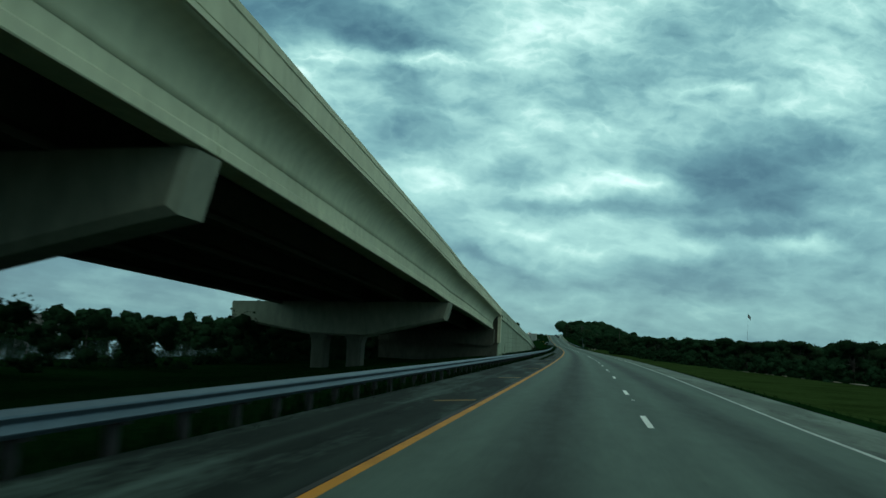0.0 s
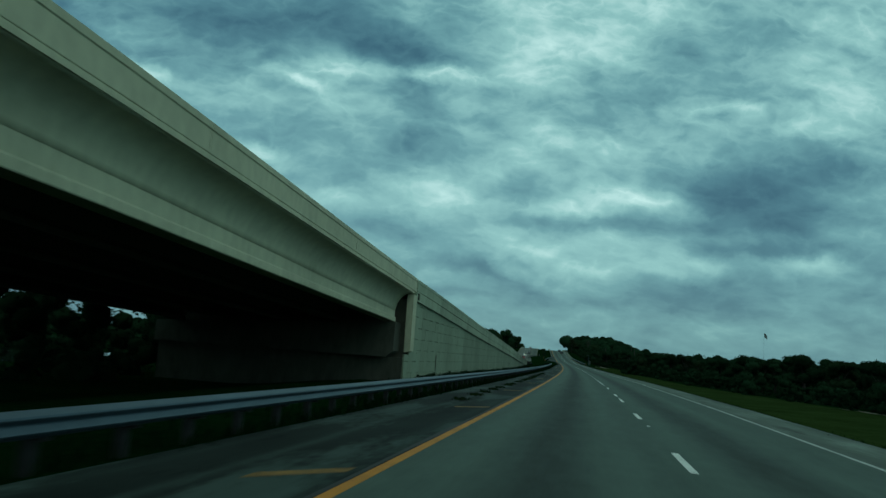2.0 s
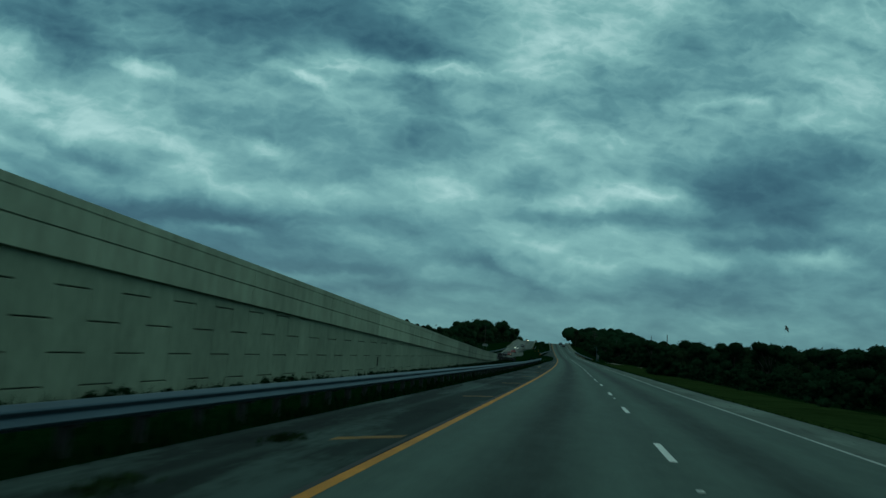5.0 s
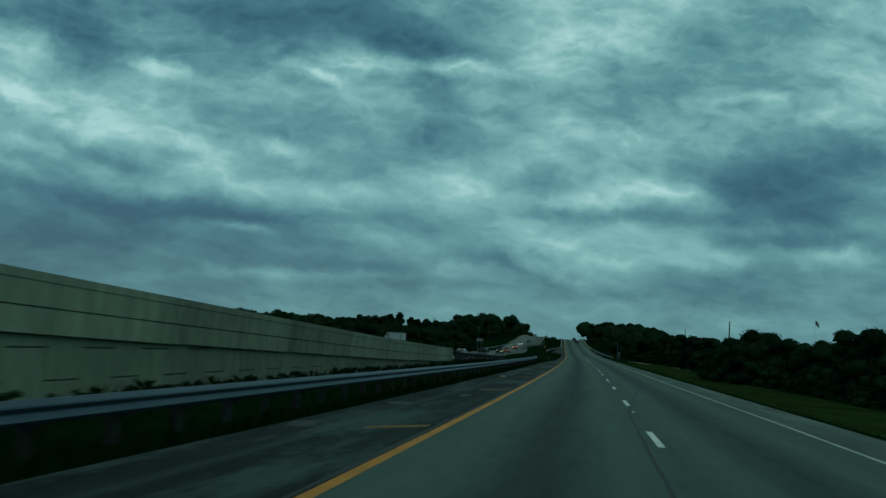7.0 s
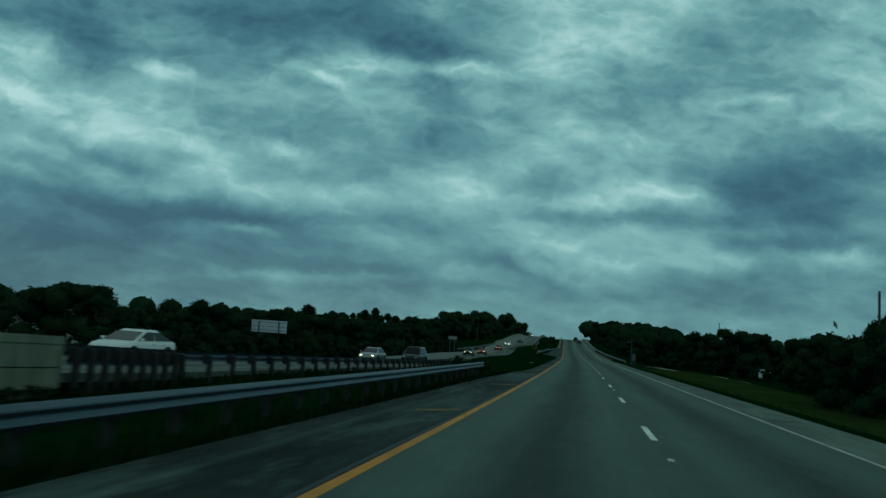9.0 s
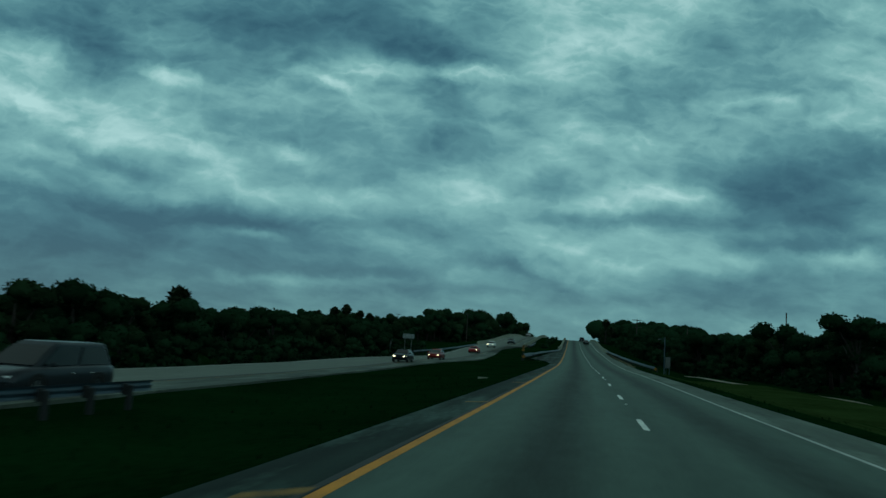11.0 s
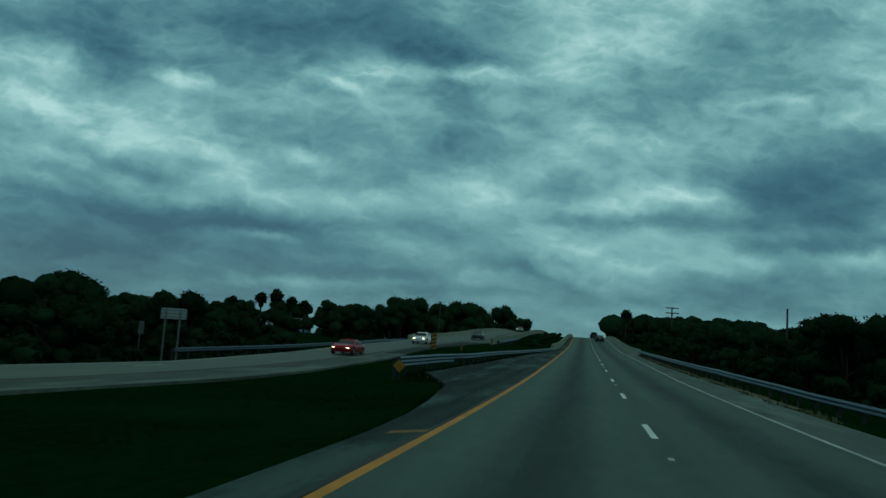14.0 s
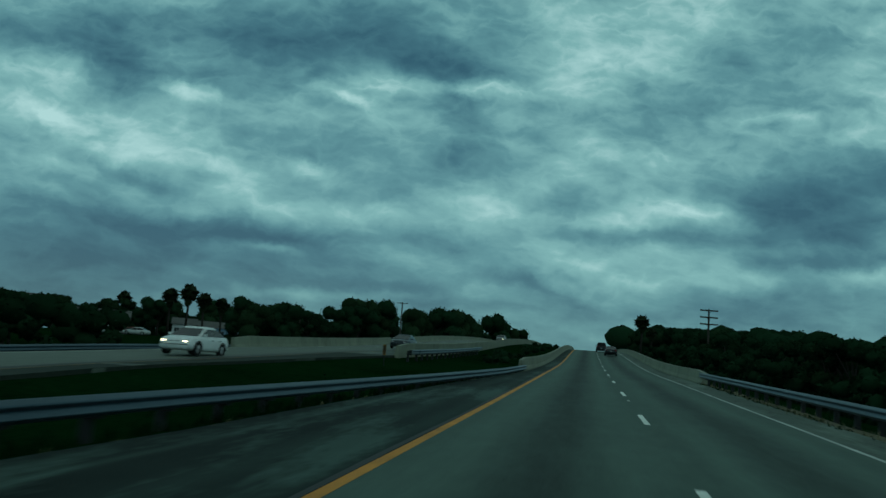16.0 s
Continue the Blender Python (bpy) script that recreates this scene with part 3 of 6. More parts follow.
road = tagged(strip("road", -200, 1000, lambda s: 0.0, lambda s: lane2(s) + .1, 0.0, M_ROAD, thick=.2, cols=1), "two-lane grey asphalt carriageway with dark oil lines", "road", kind="structure")
tagged(strip("road_shoulder_far", 330, 1000, left_shoulder, lambda s: 0.0, lambda s: 0.0, M_APRON, thick=.25, cols=1), "bleached patchy asphalt shoulder and apron by the median", "road shoulder", kind="structure")
tagged(strip("road_shoulder_left", -200, 330, left_shoulder, lambda s: 0.0, lambda s: -.0, M_SHOULDER, thick=.25, cols=1), "stained grey asphalt shoulder beside the yellow line", "road shoulder", kind="structure")
tagged(strip("road_shoulder_right", -200, 1000, lambda s: lane2(s) + .1, right_edge, 0.0, M_SHOULDER_R, thick=.25, cols=1), "pale worn asphalt shoulder along the grass", "road shoulder", kind="structure")
opposite = tagged(strip("road_opposite", -110, 1000, opp_far, opp_x, opp_z, M_OPP, thick=.22, cols=1, fall=.015), "pale grey opposite carriageway with two lanes", "road", kind="structure")


tagged(strip("road_shoulder_opposite", 486, 527, lambda s: opp_lane(s) + .35, lambda s: opp_x(s) + .05, lambda s: opp_z(s) + .012, M_SHOULDER_DARK, thick=.24, cols=1, fall=.015), "dark weathered inner shoulder of the opposite carriageway", "road shoulder", kind="structure")
tagged(strip("road_shoulder_opposite", 285, 1000, opp_lane, lambda s: opp_x(s) + .03, lambda s: opp_z(s) + .005, M_OPP_SHOULDER, thick=.24, cols=1, fall=.015), "mottled grey inner shoulder of the opposite carriageway", "road shoulder", kind="structure")


def paint(name, s0, s1, x0, x1, mat, parent, z=.004, zf=None, slant=0.0, step=4.0):
    ss = steps(s0, s1, step)
    g = Geo()
    f = zf or (lambda s: 0.0)
    g.sweep([[P(s, x0, f(s) + z), P(s + slant, x1, f(s + slant) + z)] for s in ss], closed=False)
    return part(name, g, mat, parent)


paint("yellow_edge_line", -200, 1000, -.085, .085, M_YELLOW, road)
g = Geo().sweep([[P(s, lane2(s) - .06, .004), P(s, lane2(s) + .06, .004)] for s in steps(-200, 1000, 4)], closed=False)
part("white_edge_line", g, M_WHITE_OLD, road)
# repainted stretch with uneven gaps, then the regular twelve metres
DASHES = [-17.4, -5.2, 7.0, 19.2, 31.4, 46.9, 62.1, 75.6, 88.6, 100.2, 107.0, 119.6, 131.5, 136.3, 143.9, 154.0, 166.2, 178.4, 190.6, 203.0, 215.1, 227.4, 239.5, 251.6] + [263.5 + 12.192 * k for k in range(0, 52)]
for c in DASHES:
    g = Geo().sweep([[P(s, lane1(s) - .07, .004), P(s, lane1(s) + .07, .004)] for s in (c - 1.52, c + 1.52)], closed=False)
    part("lane_dash", g, M_WHITE, road)
HATCH = [22.4, 39.0, 55.4, 70.9, 86.7, 102.7, 118.8, 134.3] + [134.3 + 15.29 * k for k in range(1, 7)] + [226.05 + 15.95 * k for k in range(1, 5)] + [289.9 + 15.7 * k for k in range(1, 9)] + [430.8]
for h in HATCH:
    if h < 330:
        paint("hatch_bar", h - .22, h + .22, -.30, -1.25, M_YELLOW_OLD, road, z=.005, slant=-1.2, step=1)
    else:
        paint("hatch_bar", h - .2, h + .2, -.14, -.72, M_YELLOW_OLD, road, z=.005, slant=-.7, step=1)
stud = Geo().box((0, 0, .012), (.10, .10, .024), bevel=.01).mesh("road_stud", M_WHITE)
for c in DASHES[2:60:2]:
    part("road_stud", stud, M_WHITE, road, m=at(c - 4.6, lane1(c)))
for k in range(22, 72):
    c = 3.0 + 12.192 * k
    g = Geo().sweep([[P(s, opp_lane(s) - 3.75, opp_z(s) - 7.2 * opp_fall(s)), P(s, opp_lane(s) - 3.85, opp_z(s) - 7.2 * opp_fall(s))] for s in (c, c + 3)], closed=False)
    part("lane_dash", g, M_WHITE_OLD, opposite)
g = Geo().sweep([[P(s, opp_lane(s) + .46, opp_z(s) - opp_fall(s) * (opp_x(s) - opp_lane(s)) + .020), P(s, opp_lane(s) + .40, opp_z(s) - opp_fall(s) * (opp_x(s) - opp_lane(s)) + .020)] for s in steps(-110, 1000, 5)], closed=False)
part("yellow_edge_line", g, M_YELLOW_OLD, opposite)
g = Geo().sweep([[P(s, opp_far(s) + .45, opp_z(s) - opp_fall(s) * (opp_x(s) - opp_far(s)) + .012), P(s, opp_far(s) + .55, opp_z(s) - opp_fall(s) * (opp_x(s) - opp_far(s)) + .012)] for s in steps(-110, 1000, 5)], closed=False)
part("white_edge_line", g, M_WHITE_OLD, opposite)
g = Geo().sweep([[P(s, opp_lane(s) + .22 + .04 * math.sin(s * .31), opp_z(s) - opp_fall(s) * (opp_x(s) - opp_lane(s)) + .012), P(s, opp_lane(s) - .26 + .05 * math.sin(s * .23), opp_z(s) - opp_fall(s) * (opp_x(s) - opp_lane(s)) + .010)] for s in steps(-110, 1000, 3)], closed=False)
part("tar_seam", g, M_TAR, opposite)
# seam beside the yellow line, and a wandering crack filled with tar
g = Geo().sweep([[P(s, -.115 - .012 * math.sin(s * .7), .003), P(s, -.20 - .02 * math.sin(s * .43), .003)] for s in steps(-60, 560, 2)], closed=False)
part("tar_seam", g, M_TAR, road)
CRACK = [(216, 3.78), (224, 3.83), (229, 3.90), (234, 3.95), (238, 4.20), (242, 4.5), (246, 4.82), (250, 5.2), (254, 5.55), (262, 5.9), (275, 6.0)]
g = Geo().sweep([[P(s, lin(s, *CRACK) + .04 * noise.noise(Vector((s * .8, 0, 0))) + d, .0035) for d in (-.035, .035)] for s in steps(216, 275, .8)], closed=False)
part("tar_crack", g, M_TAR, road)
g = Geo().sweep([[P(s, 4.62 - .012 * (s - 108) + d, .0035) for d in (-.02, .02)] for s in steps(108, 122, 1)], closed=False)
part("tar_crack", g, M_TAR, road)

turf_sheet("verge", "yellowish green mown verge beside the outer shoulder", -60, 436, 10.3, lambda s: lin(s, (0, 42), (90, 39.5), (150, 33.5), (200, 29), (240, 26)), M_VERGE, 14)
# tar patches on the shoulder
for k, (ps, px, pw, pl) in enumerate(((231.2, -2.1, .35, .5), (295.4, 8.65, .42, .45), (213.6, -1.9, .3, .45), (224.5, -2.35, .25, .6), (205.2, -1.2, .18, .5), (236.5, -1.15, .2, .7))):
    g = Geo()
    ring = [P(ps + pl * math.sin(a) * (1 + .2 * math.sin(3 * a + k)), px + pw * math.cos(a) * (1 + .25 * math.sin(2 * a + k)), .004) for a in (2 * math.pi * j / 14 for j in range(14))]
    g.add(ring, [tuple(range(14))])
    part("tar_patch", g, M_TAR, road)


# ------------------------------------------------------------ flyover of the opposite carriageway
def parapet_ring(s, h=.85, w=.42, base=0.0):
    """Cross-section of a safety-shape parapet, outer face at the bridge edge."""
    x, z = bridge_edge(s), bridge_top(s) - h
    pts = [(-.012, base), (0, .02), (0, h - .21), (.03, h - .18), (.03, h), (-.24, h), (-.27, .55), (-w, .22), (-w, base)]
    return [P(s, x + a, z + b) for a, b in pts]


BR0, BR1 = -110.0, 111.0
flyover = thing("flyover_bridge", at(0, -12, 0), "pale concrete girder flyover carrying the opposite carriageway", "bridge")
inv = flyover.matrix_basis.inverted()


def local(rings):
    return [[inv @ p for p in r] for r in rings]


# parapet in cast lengths with open joints
for a, b in zip(steps(BR0, BR1 + .9, 15.8)[:-1], steps(BR0, BR1 + .9, 15.8)[1:]):
    part("parapet", Geo().sweep(local([parapet_ring(s) for s in steps(a + .012, b - .012, 4)])), M_CONCRETE, flyover)
# deck slab with its overhang and drip groove
part("deck", Geo().sweep(local([[P(s, bridge_edge(s) + a, bridge_top(s) - .85 + b) for a, b in ((-.02, -.004), (-.02, -.06), (.03, -.08), (.03, -.19), (-1.0, -.34), (-17.0, -1.15), (-18.0, -1.05), (-18.0, -.004))] for s in steps(BR0, BR1, 5)])), M_CONCRETE, flyover)
# the overhang runs into the outer girder in one smooth cove
COVE = [(.025, -.186), (-.16, -.23), (-.34, -.30), (-.50, -.39), (-.65, -.51), (-.78, -.66), (-.88, -.83), (-.96, -1.02), (-1.015, -1.22), (-1.043, -1.42), (-1.30, -1.44), (-1.30, -.33)]
part("haunch", Geo().sweep(local([[P(s, bridge_edge(s) + a, bridge_top(s) - .85 + b) for a, b in COVE] for s in steps(BR0, 110.5, 4)])), M_CONCRETE, flyover, smooth=True)
part("parapet", Geo().sweep(local([[P(s, bridge_edge(s) + a, bridge_top(s) - .85 + b) for a, b in ((-17.98, .0), (-17.98, 1.05), (-17.74, 1.05), (-17.7, .5), (-17.55, .2), (-17.55, .0))] for s in steps(BR0, BR1, 5)])), M_CONCRETE, flyover, "far parapet")
PIERS = (-34.0, 16.9, 66.0)
GIRDER = [(-.28, 0), (.28, 0), (.28, .2), (.1, .42), (.1, 1.25), (.36, 1.42), (.36, 1.58), (-.36, 1.58), (-.36, 1.42), (-.1, 1.25), (-.1, .42), (-.28, .2)]
FASCIA = [(-.36, 0), (.36, 0), (.38, .03), (.38, .26), (.30, .34), (.30, 1.35), (.34, 1.42), (.34, 1.58), (-.34, 1.58), (-.34, 1.42), (-.3, 1.35), (-.3, .34), (-.36, .26)]
spans = [(-110, -34.03), (-33.97, 17.17), (17.22, 65.97), (66.03, 110.5)]
for a, b in spans:
    for j, off in enumerate((-1.35, -4.9, -8.5, -12.1, -15.7)):
        prof = FASCIA if j == 0 else GIRDER
        part("girder", Geo().sweep(local([[P(s, bridge_edge(s) + off + u, seat_line(s) - 2.98 + .055 * (off + 1.35) + v) for u, v in prof] for s in steps(a, b, 12)])), M_CONCRETE if j == 0 else M_SHADED_SOFFIT, flyover)
# hammerhead piers
for s in PIERS:
    xe, zt = bridge_edge(s) - (1.04 if s == 16.9 else .84), seat_line(s) - 3.02
    xo = xe - 19.2
    mid = (xe + xo) / 2
    cap = Geo()
    prof = [(xe, zt), (xe - .36, zt - 1.5), (xe - 1.3, zt - 1.72), (mid + 3.6, zt - 2.95), (mid + 2.6, zt - 3.2), (mid - 2.6, zt - 3.2), (mid - 3.6, zt - 3.05), (xo + 1.0, zt - 2.4), (xo + .05, zt - 2.2), (xo, zt - .86)]
    ring = lambda ds, inset: [inv @ P(s + ds, x - inset * (1 if x > mid else -1), z + (inset if z < zt - .2 else 0)) for x, z in prof]
    cap.sweep([ring(-.85, .18), ring(-.6, 0), ring(.6, 0), ring(.85, .18)])
    part("pier_cap", cap, M_PARAPET, flyover)
    for oa, ob in zip((-1.35, -4.9, -8.5, -12.1), (-4.9, -8.5, -12.1, -15.7)):
        mid_o = (oa + ob) / 2
        part("diaphragm", Geo().sweep([[inv @ P(q, bridge_edge(s) + o, seat_line(s) - 1.3 + .055 * (o + 1.35) + dz_) for o, dz_ in ((oa - .2, -1.55), (ob + .2, -1.55), (ob + .2, .5), (oa - .2, .5))] for q in (s - .35, s + .35)]), M_SHADED_SOFFIT, flyover)
    for cx in (mid + 1.55, mid - 1.55):
        col = Geo()
        z0 = ground_z(s, cx) - zr(s) - .1
        sec = [(-.62, -.6), (-.45, -.75), (.45, -.75), (.62, -.6), (.62, .6), (.45, .75), (-.45, .75), (-.62, .6)]
        col.sweep([[inv @ P(s + b * k, cx + a * k, z) for a, b in sec] for z, k in ((z0, 1.0), (zt - 4.2, 1.0), (zt - 3.6, 1.08), (zt - 3.1, 1.35))])
        part("pier_column", col, M_SHADED_PIER, flyover)
    for off in (-1.35, -4.9, -8.5, -12.1, -15.7):
        part("bearing", Geo().box((0, 0, 0), (.5, .5, .12), inv @ at(s, bridge_edge(s) + off, zt + .02 + .055 * (off + 1.35)), .02), M_JOINT, flyover)
# end pier: seat, breast wall and the pilaster at the corner
xe = bridge_edge(111.5)
zt = bridge_top(111.5)
part("abutment_seat", Geo().sweep([[inv @ P(s, x, z) for x, z in ((xe - .75, 1.55), (xe - 1.25, 1.15), (xe - 17, 1.15), (xe - 17, zt - 3.85), (xe - .75, zt - 3.0))] for s in (109.6, 111.6)]), M_SHADED_PIER, flyover)
part("breast_wall", Geo().sweep([[inv @ P(s, x, z) for x, z in ((xe - .32, -2.2), (xe - 17, -2.2), (xe - 17, 1.16), (xe - .32, 1.16))] for s in (110.25, 111.9)]), M_SHADED_PIER, flyover)
part("pilaster", Geo().sweep([[inv @ P(s, x, z) for x, z in ((xe + .02, zt - 4.75), (xe - .38, zt - 4.85), (xe - .42, zt - 1.1), (xe + .02, zt - 1.1))] for s in (111.05, 111.1, 112.05, 112.1)]), M_CONCRETE, flyover, "pale concrete corner pilaster")
part("back_wall", Geo().sweep([[inv @ P(s, x, z) for x, z in ((xe - .42, -.6), (xe - 17, -.6), (xe - 17, zt - 1.4), (xe - .42, zt - 1.4))] for s in (111.3, 111.95)]), M_SHADED_SOFFIT, flyover)
part("drain_pipe", Geo().tube([inv @ P(112.35, xe + .08, zt - 1.35), inv @ P(112.35, xe + .08, zt - 1.0), inv @ P(112.35, xe + .02, zt - .95)], .06), M_JOINT, flyover)

# ------------------------------------------------------------ retaining wall of the ramp
wall = thing("retaining_wall", at(112.2, -8.8, 0), "tall pale concrete panel retaining wall under the ramp", "wall", kind="structure")
winv = wall.matrix_basis.inverted()
W0, W1 = 112.2, 287.6
def wall_parapet(s, h=.85, w=.42):
    """The ramp's parapet: a lip along its top, its foot standing proud of the coping."""
    x, z = bridge_edge(s), bridge_top(s) - h
    pts = [(-.06, .078), (-.004, .11), (0, h - .22), (.022, h - .19), (.022, h), (-.24, h), (-.27, .55), (-w, .22), (-w, .0), (-.12, .0), (-.12, .078)]
    return [P(s, x + a, z + b) for a, b in pts]


def wall_tone(s, patchy=0.0):
    """Cast lengths differ in tone, darkest towards the ramp's foot."""
    k = lin(s, (112, 1.2), (124, 2.4), (200, 3.0), (262, 6.0)) + patchy * noise.noise(Vector((s * .31, 2.7, 0)))
    return WALL_TONES[int(max(0, min(6, round(k))))]


# coping and parapet in lengths
cuts = steps(W0, W1, 9.2)
for a, b in zip(cuts[:-1], cuts[1:]):
    ss, drop = steps(a + .012, b - .012, 3), lin(a, (200, .54), (240, .45), (285, .40))
    part("parapet", Geo().sweep([[winv @ p for p in wall_parapet(s)] for s in ss]), wall_tone(a, 1.3)[0], wall)
    part("coping", Geo().sweep([[winv @ P(s, bridge_edge(s) + u, bridge_top(s) - .85 + v) for u, v in ((-.022, .074), (-.022, -drop), (-.10, -drop - .02), (-.45, -drop - .02), (-.45, -.004), (-.11, -.004), (-.11, .075))] for s in ss]), wall_tone(a, 1.3)[0], wall)
# backing behind the open joints
part("backing", Geo().sweep([[winv @ P(s, bridge_edge(s) + u, v) for u, v in ((-.30, -.8), (-.5, -.8), (-.5, bridge_top(s) - 1.4), (-.30, bridge_top(s) - 1.4))] for s in steps(W0, W1, 6)]), M_JOINT, wall)
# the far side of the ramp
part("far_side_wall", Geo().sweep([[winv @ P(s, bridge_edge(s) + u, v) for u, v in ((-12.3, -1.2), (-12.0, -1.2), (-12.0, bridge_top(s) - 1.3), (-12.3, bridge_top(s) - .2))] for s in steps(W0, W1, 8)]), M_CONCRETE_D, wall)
PW, PH = 1.335, 1.5
col_i = 0
s = 110.3
while s < W1 - .5:
    e = min(s + PW, W1)
    top = min(bridge_top(s), bridge_top(e)) - lin(s, (200, 1.37), (240, 1.28), (285, 1.23)) if s > 111.5 else 1.35
    z = -.57 + (.75 if col_i % 2 else 0.0) - PH
    while z < top:
        a, b = max(z + .012, -.6), min(z + PH - .012, top + .03)
        if b - a > .08:
            g = Geo()
            lo = -.19 + .004 * math.sin(s * 7.1 + z * 3.3)
            pts = [(s + .002, a), (e - .002, a), (e - .002, b), (s + .002, b)]
            back = [winv @ P(q, bridge_edge(q) - .29, r) for q, r in pts]
            rim = [winv @ P(q, bridge_edge(q) + lo - .03, r) for q, r in pts]
            face = [winv @ P(q + (.005 if k in (0, 3) else -.005), bridge_edge(q) + lo, r + (.02 if k in (0, 1) else -.02)) for k, (q, r) in enumerate(pts)]
            g.sweep([back, rim, face])
            part("panel", g, wall_tone(s)[1], wall)
        z += PH
    s, col_i = s + PW, col_i + 1


part("drain_slot", Geo().box((0, 0, 0), (.05, .14, 1.2), winv @ at(122.1, bridge_edge(122.1) - .175, .85), .01), M_JOINT, wall)
part("drain_slot", Geo().box((0, 0, 0), (.05, .12, .5), winv @ at(196.3, bridge_edge(196.3) - .175, .6), .01), M_JOINT, wall)


# ------------------------------------------------------------ guardrails
def w_beam(length=3.81, thrie=False):
    """Corrugated steel beam along y, its face towards +x, its top at z = 0."""
    lobes = 3 if thrie else 2
    prof = []
    d = .160 if not thrie else .172
    for k in range(lobes):
        z0 = -d * k
        prof += [(0.0, z0), (.014, z0 - .006), (.074, z0 - d * .40)] if k == 0 else [(.028, z0 - .006), (.070, z0 - d * .44)]
        prof += [(.083, z0 - d * .55), (.076, z0 - d * .66), (.028, z0 - d * .95)]
    prof.append((0.0, -d * lobes))
    ring = [(x, z) for x, z in prof] + [(x - .004, z) for x, z in reversed(prof)]
    g = Geo()
    g.sweep([[Vector((x, y, z)) for x, z in ring] for y in (-.12, length + .02)])
    return g


BEAM = w_beam().mesh("beam", M_STEEL)
THRIE = w_beam(thrie=True).mesh("thrie_beam", M_STEEL)
RAILPOST = Geo().box((0, 0, -.62), (.14, .17, 1.1), bevel=.012).mesh("rail_post", M_POST)
STEELPOST = Geo().box((-.07, 0, -.5), (.012, .10, 1.1)).box((.07, 0, -.5), (.012, .10, 1.1)).box((0, 0, -.5), (.13, .01, 1.1)).mesh("rail_post", M_STEEL)
BLOCK = Geo().box((0, 0, 0), (.16, .14, .33), bevel=.012).mesh("blockout", M_POST)
BOLT = Geo().tube([(0, 0, 0), (.02, 0, 0)], .022, 6).mesh("bolt", M_STEEL)


def guardrail(label, s0, s1, xf, zf, side=1, post=RAILPOST, group="", thrie_to=None, spacing=1.905):
    """Posts, blockouts and lapped beams from s0 to s1; the face looks to +x for side 1 and to -x for side -1; zf is the beam's top."""
    root = thing("guardrail", at(s0, xf(s0), zf(s0) - .68), label, "guardrail", "highway guardrails")
    ri = root.matrix_basis.inverted()
    s = s0
    while s < s1 - .5:
        e = min(s + 3.81, s1)
        p, q = P(s, xf(s), zf(s)), P(e, xf(e), zf(e))
        d = q - p
        yaw = math.degrees(math.atan2(-d.x, d.y))
        tilt = math.degrees(math.atan2(d.z, math.hypot(d.x, d.y)))
        m = pose(p.x, p.y, p.z, tilt, 0, yaw)
        if side < 0:
            m = m @ pose(0, d.length, 0, 0, 0, 180)
        wide = thrie_to is not None and s < thrie_to
        part("thrie_beam" if wide else "beam", THRIE if wide else BEAM, M_STEEL, root, m=ri @ m @ Matrix.Diagonal((1, d.length / 3.81, 1, 1)))
        for k in range(int(round(3.81 / spacing))):
            ps = s + k * spacing
            if ps > s1:
                break
            part("rail_post", post, M_POST, root, m=ri @ at(ps, xf(ps) - side * .24, zf(ps) - .02, yaw - heading(ps)))
            if -5 < ps < 330:
                part("bolt", BOLT, M_STEEL, root, m=ri @ at(ps, xf(ps) + side * .002, zf(ps) - .172, yaw - heading(ps) + (0 if side > 0 else 180)))
            part("blockout", BLOCK, M_POST, root, m=ri @ at(ps, xf(ps) - side * .085, zf(ps) - .21, yaw - heading(ps)))
        s = e
    return root


rail_x = lambda s: lin(s, (-60, -3.0), (30, -3.15), (130, -3.5), (230, -3.85), (285, -3.65), (320, -3.35))
guardrail("long weathered steel guardrail along the grey shoulder", -57, 319, rail_x, lambda s: lin(s, (0, .685), (60, .68), (110, .655), (200, .64), (262, .60), (319, .62)))
guardrail("three-lobed steel rail on closely set dark posts at the wall's end", 287.7, 293.2, lambda s: lin(s, (287, -9.86), (293.2, -9.96)), lambda s: opp_z(s) + .74, side=-1, thrie_to=400, spacing=.635)
guardrail("steel guardrail with dark posts at the ramp's foot", 293.2, 352, lambda s: lin(s, (289, -9.9), (352, -10.6)), lambda s: opp_z(s) + .70, side=-1)
r3x = lambda s: lin(s, (452.4, -5.75), (463, -5.2), (468, -4.75), (484, -4.45), (494, -3.8), (504, -2.8), (516, -1.75), (528, -1.45))
r3 = guardrail("guardrail with a corrugated crash terminal on the median", 452.4, 528, r3x, lambda s: lin(s, (461, .70), (466, .63), (475, .575), (482, .53), (494, .44), (528, .38)), thrie_to=462)
r4x = lambda s: lin(s, (444, 13.0), (452, 11.7), (462, 10.8), (475, 10.4), (500, 10.15), (529, 9.75))
guardrail("steel guardrail climbing along the outer shoulder", 444, 528, r4x, lambda s: lin(s, (444, .15), (456, .5), (466, .66), (528, .70)), side=-1)
guardrail("far steel guardrail beside the opposite lanes", 470, 527, lambda s: lin(s, (470, -26.4), (482, -24.5), (500, -22.7), (527, -21.8)), lambda s: lin(s, (470, -.40), (485, -.2), (500, .08), (512, .25), (527, .32)))
guardrail("low steel guardrail along the median of the opposite carriageway", 526, 560, lambda s: opp_x(s) + 1.6, lambda s: opp_z(s) + .5, side=1)
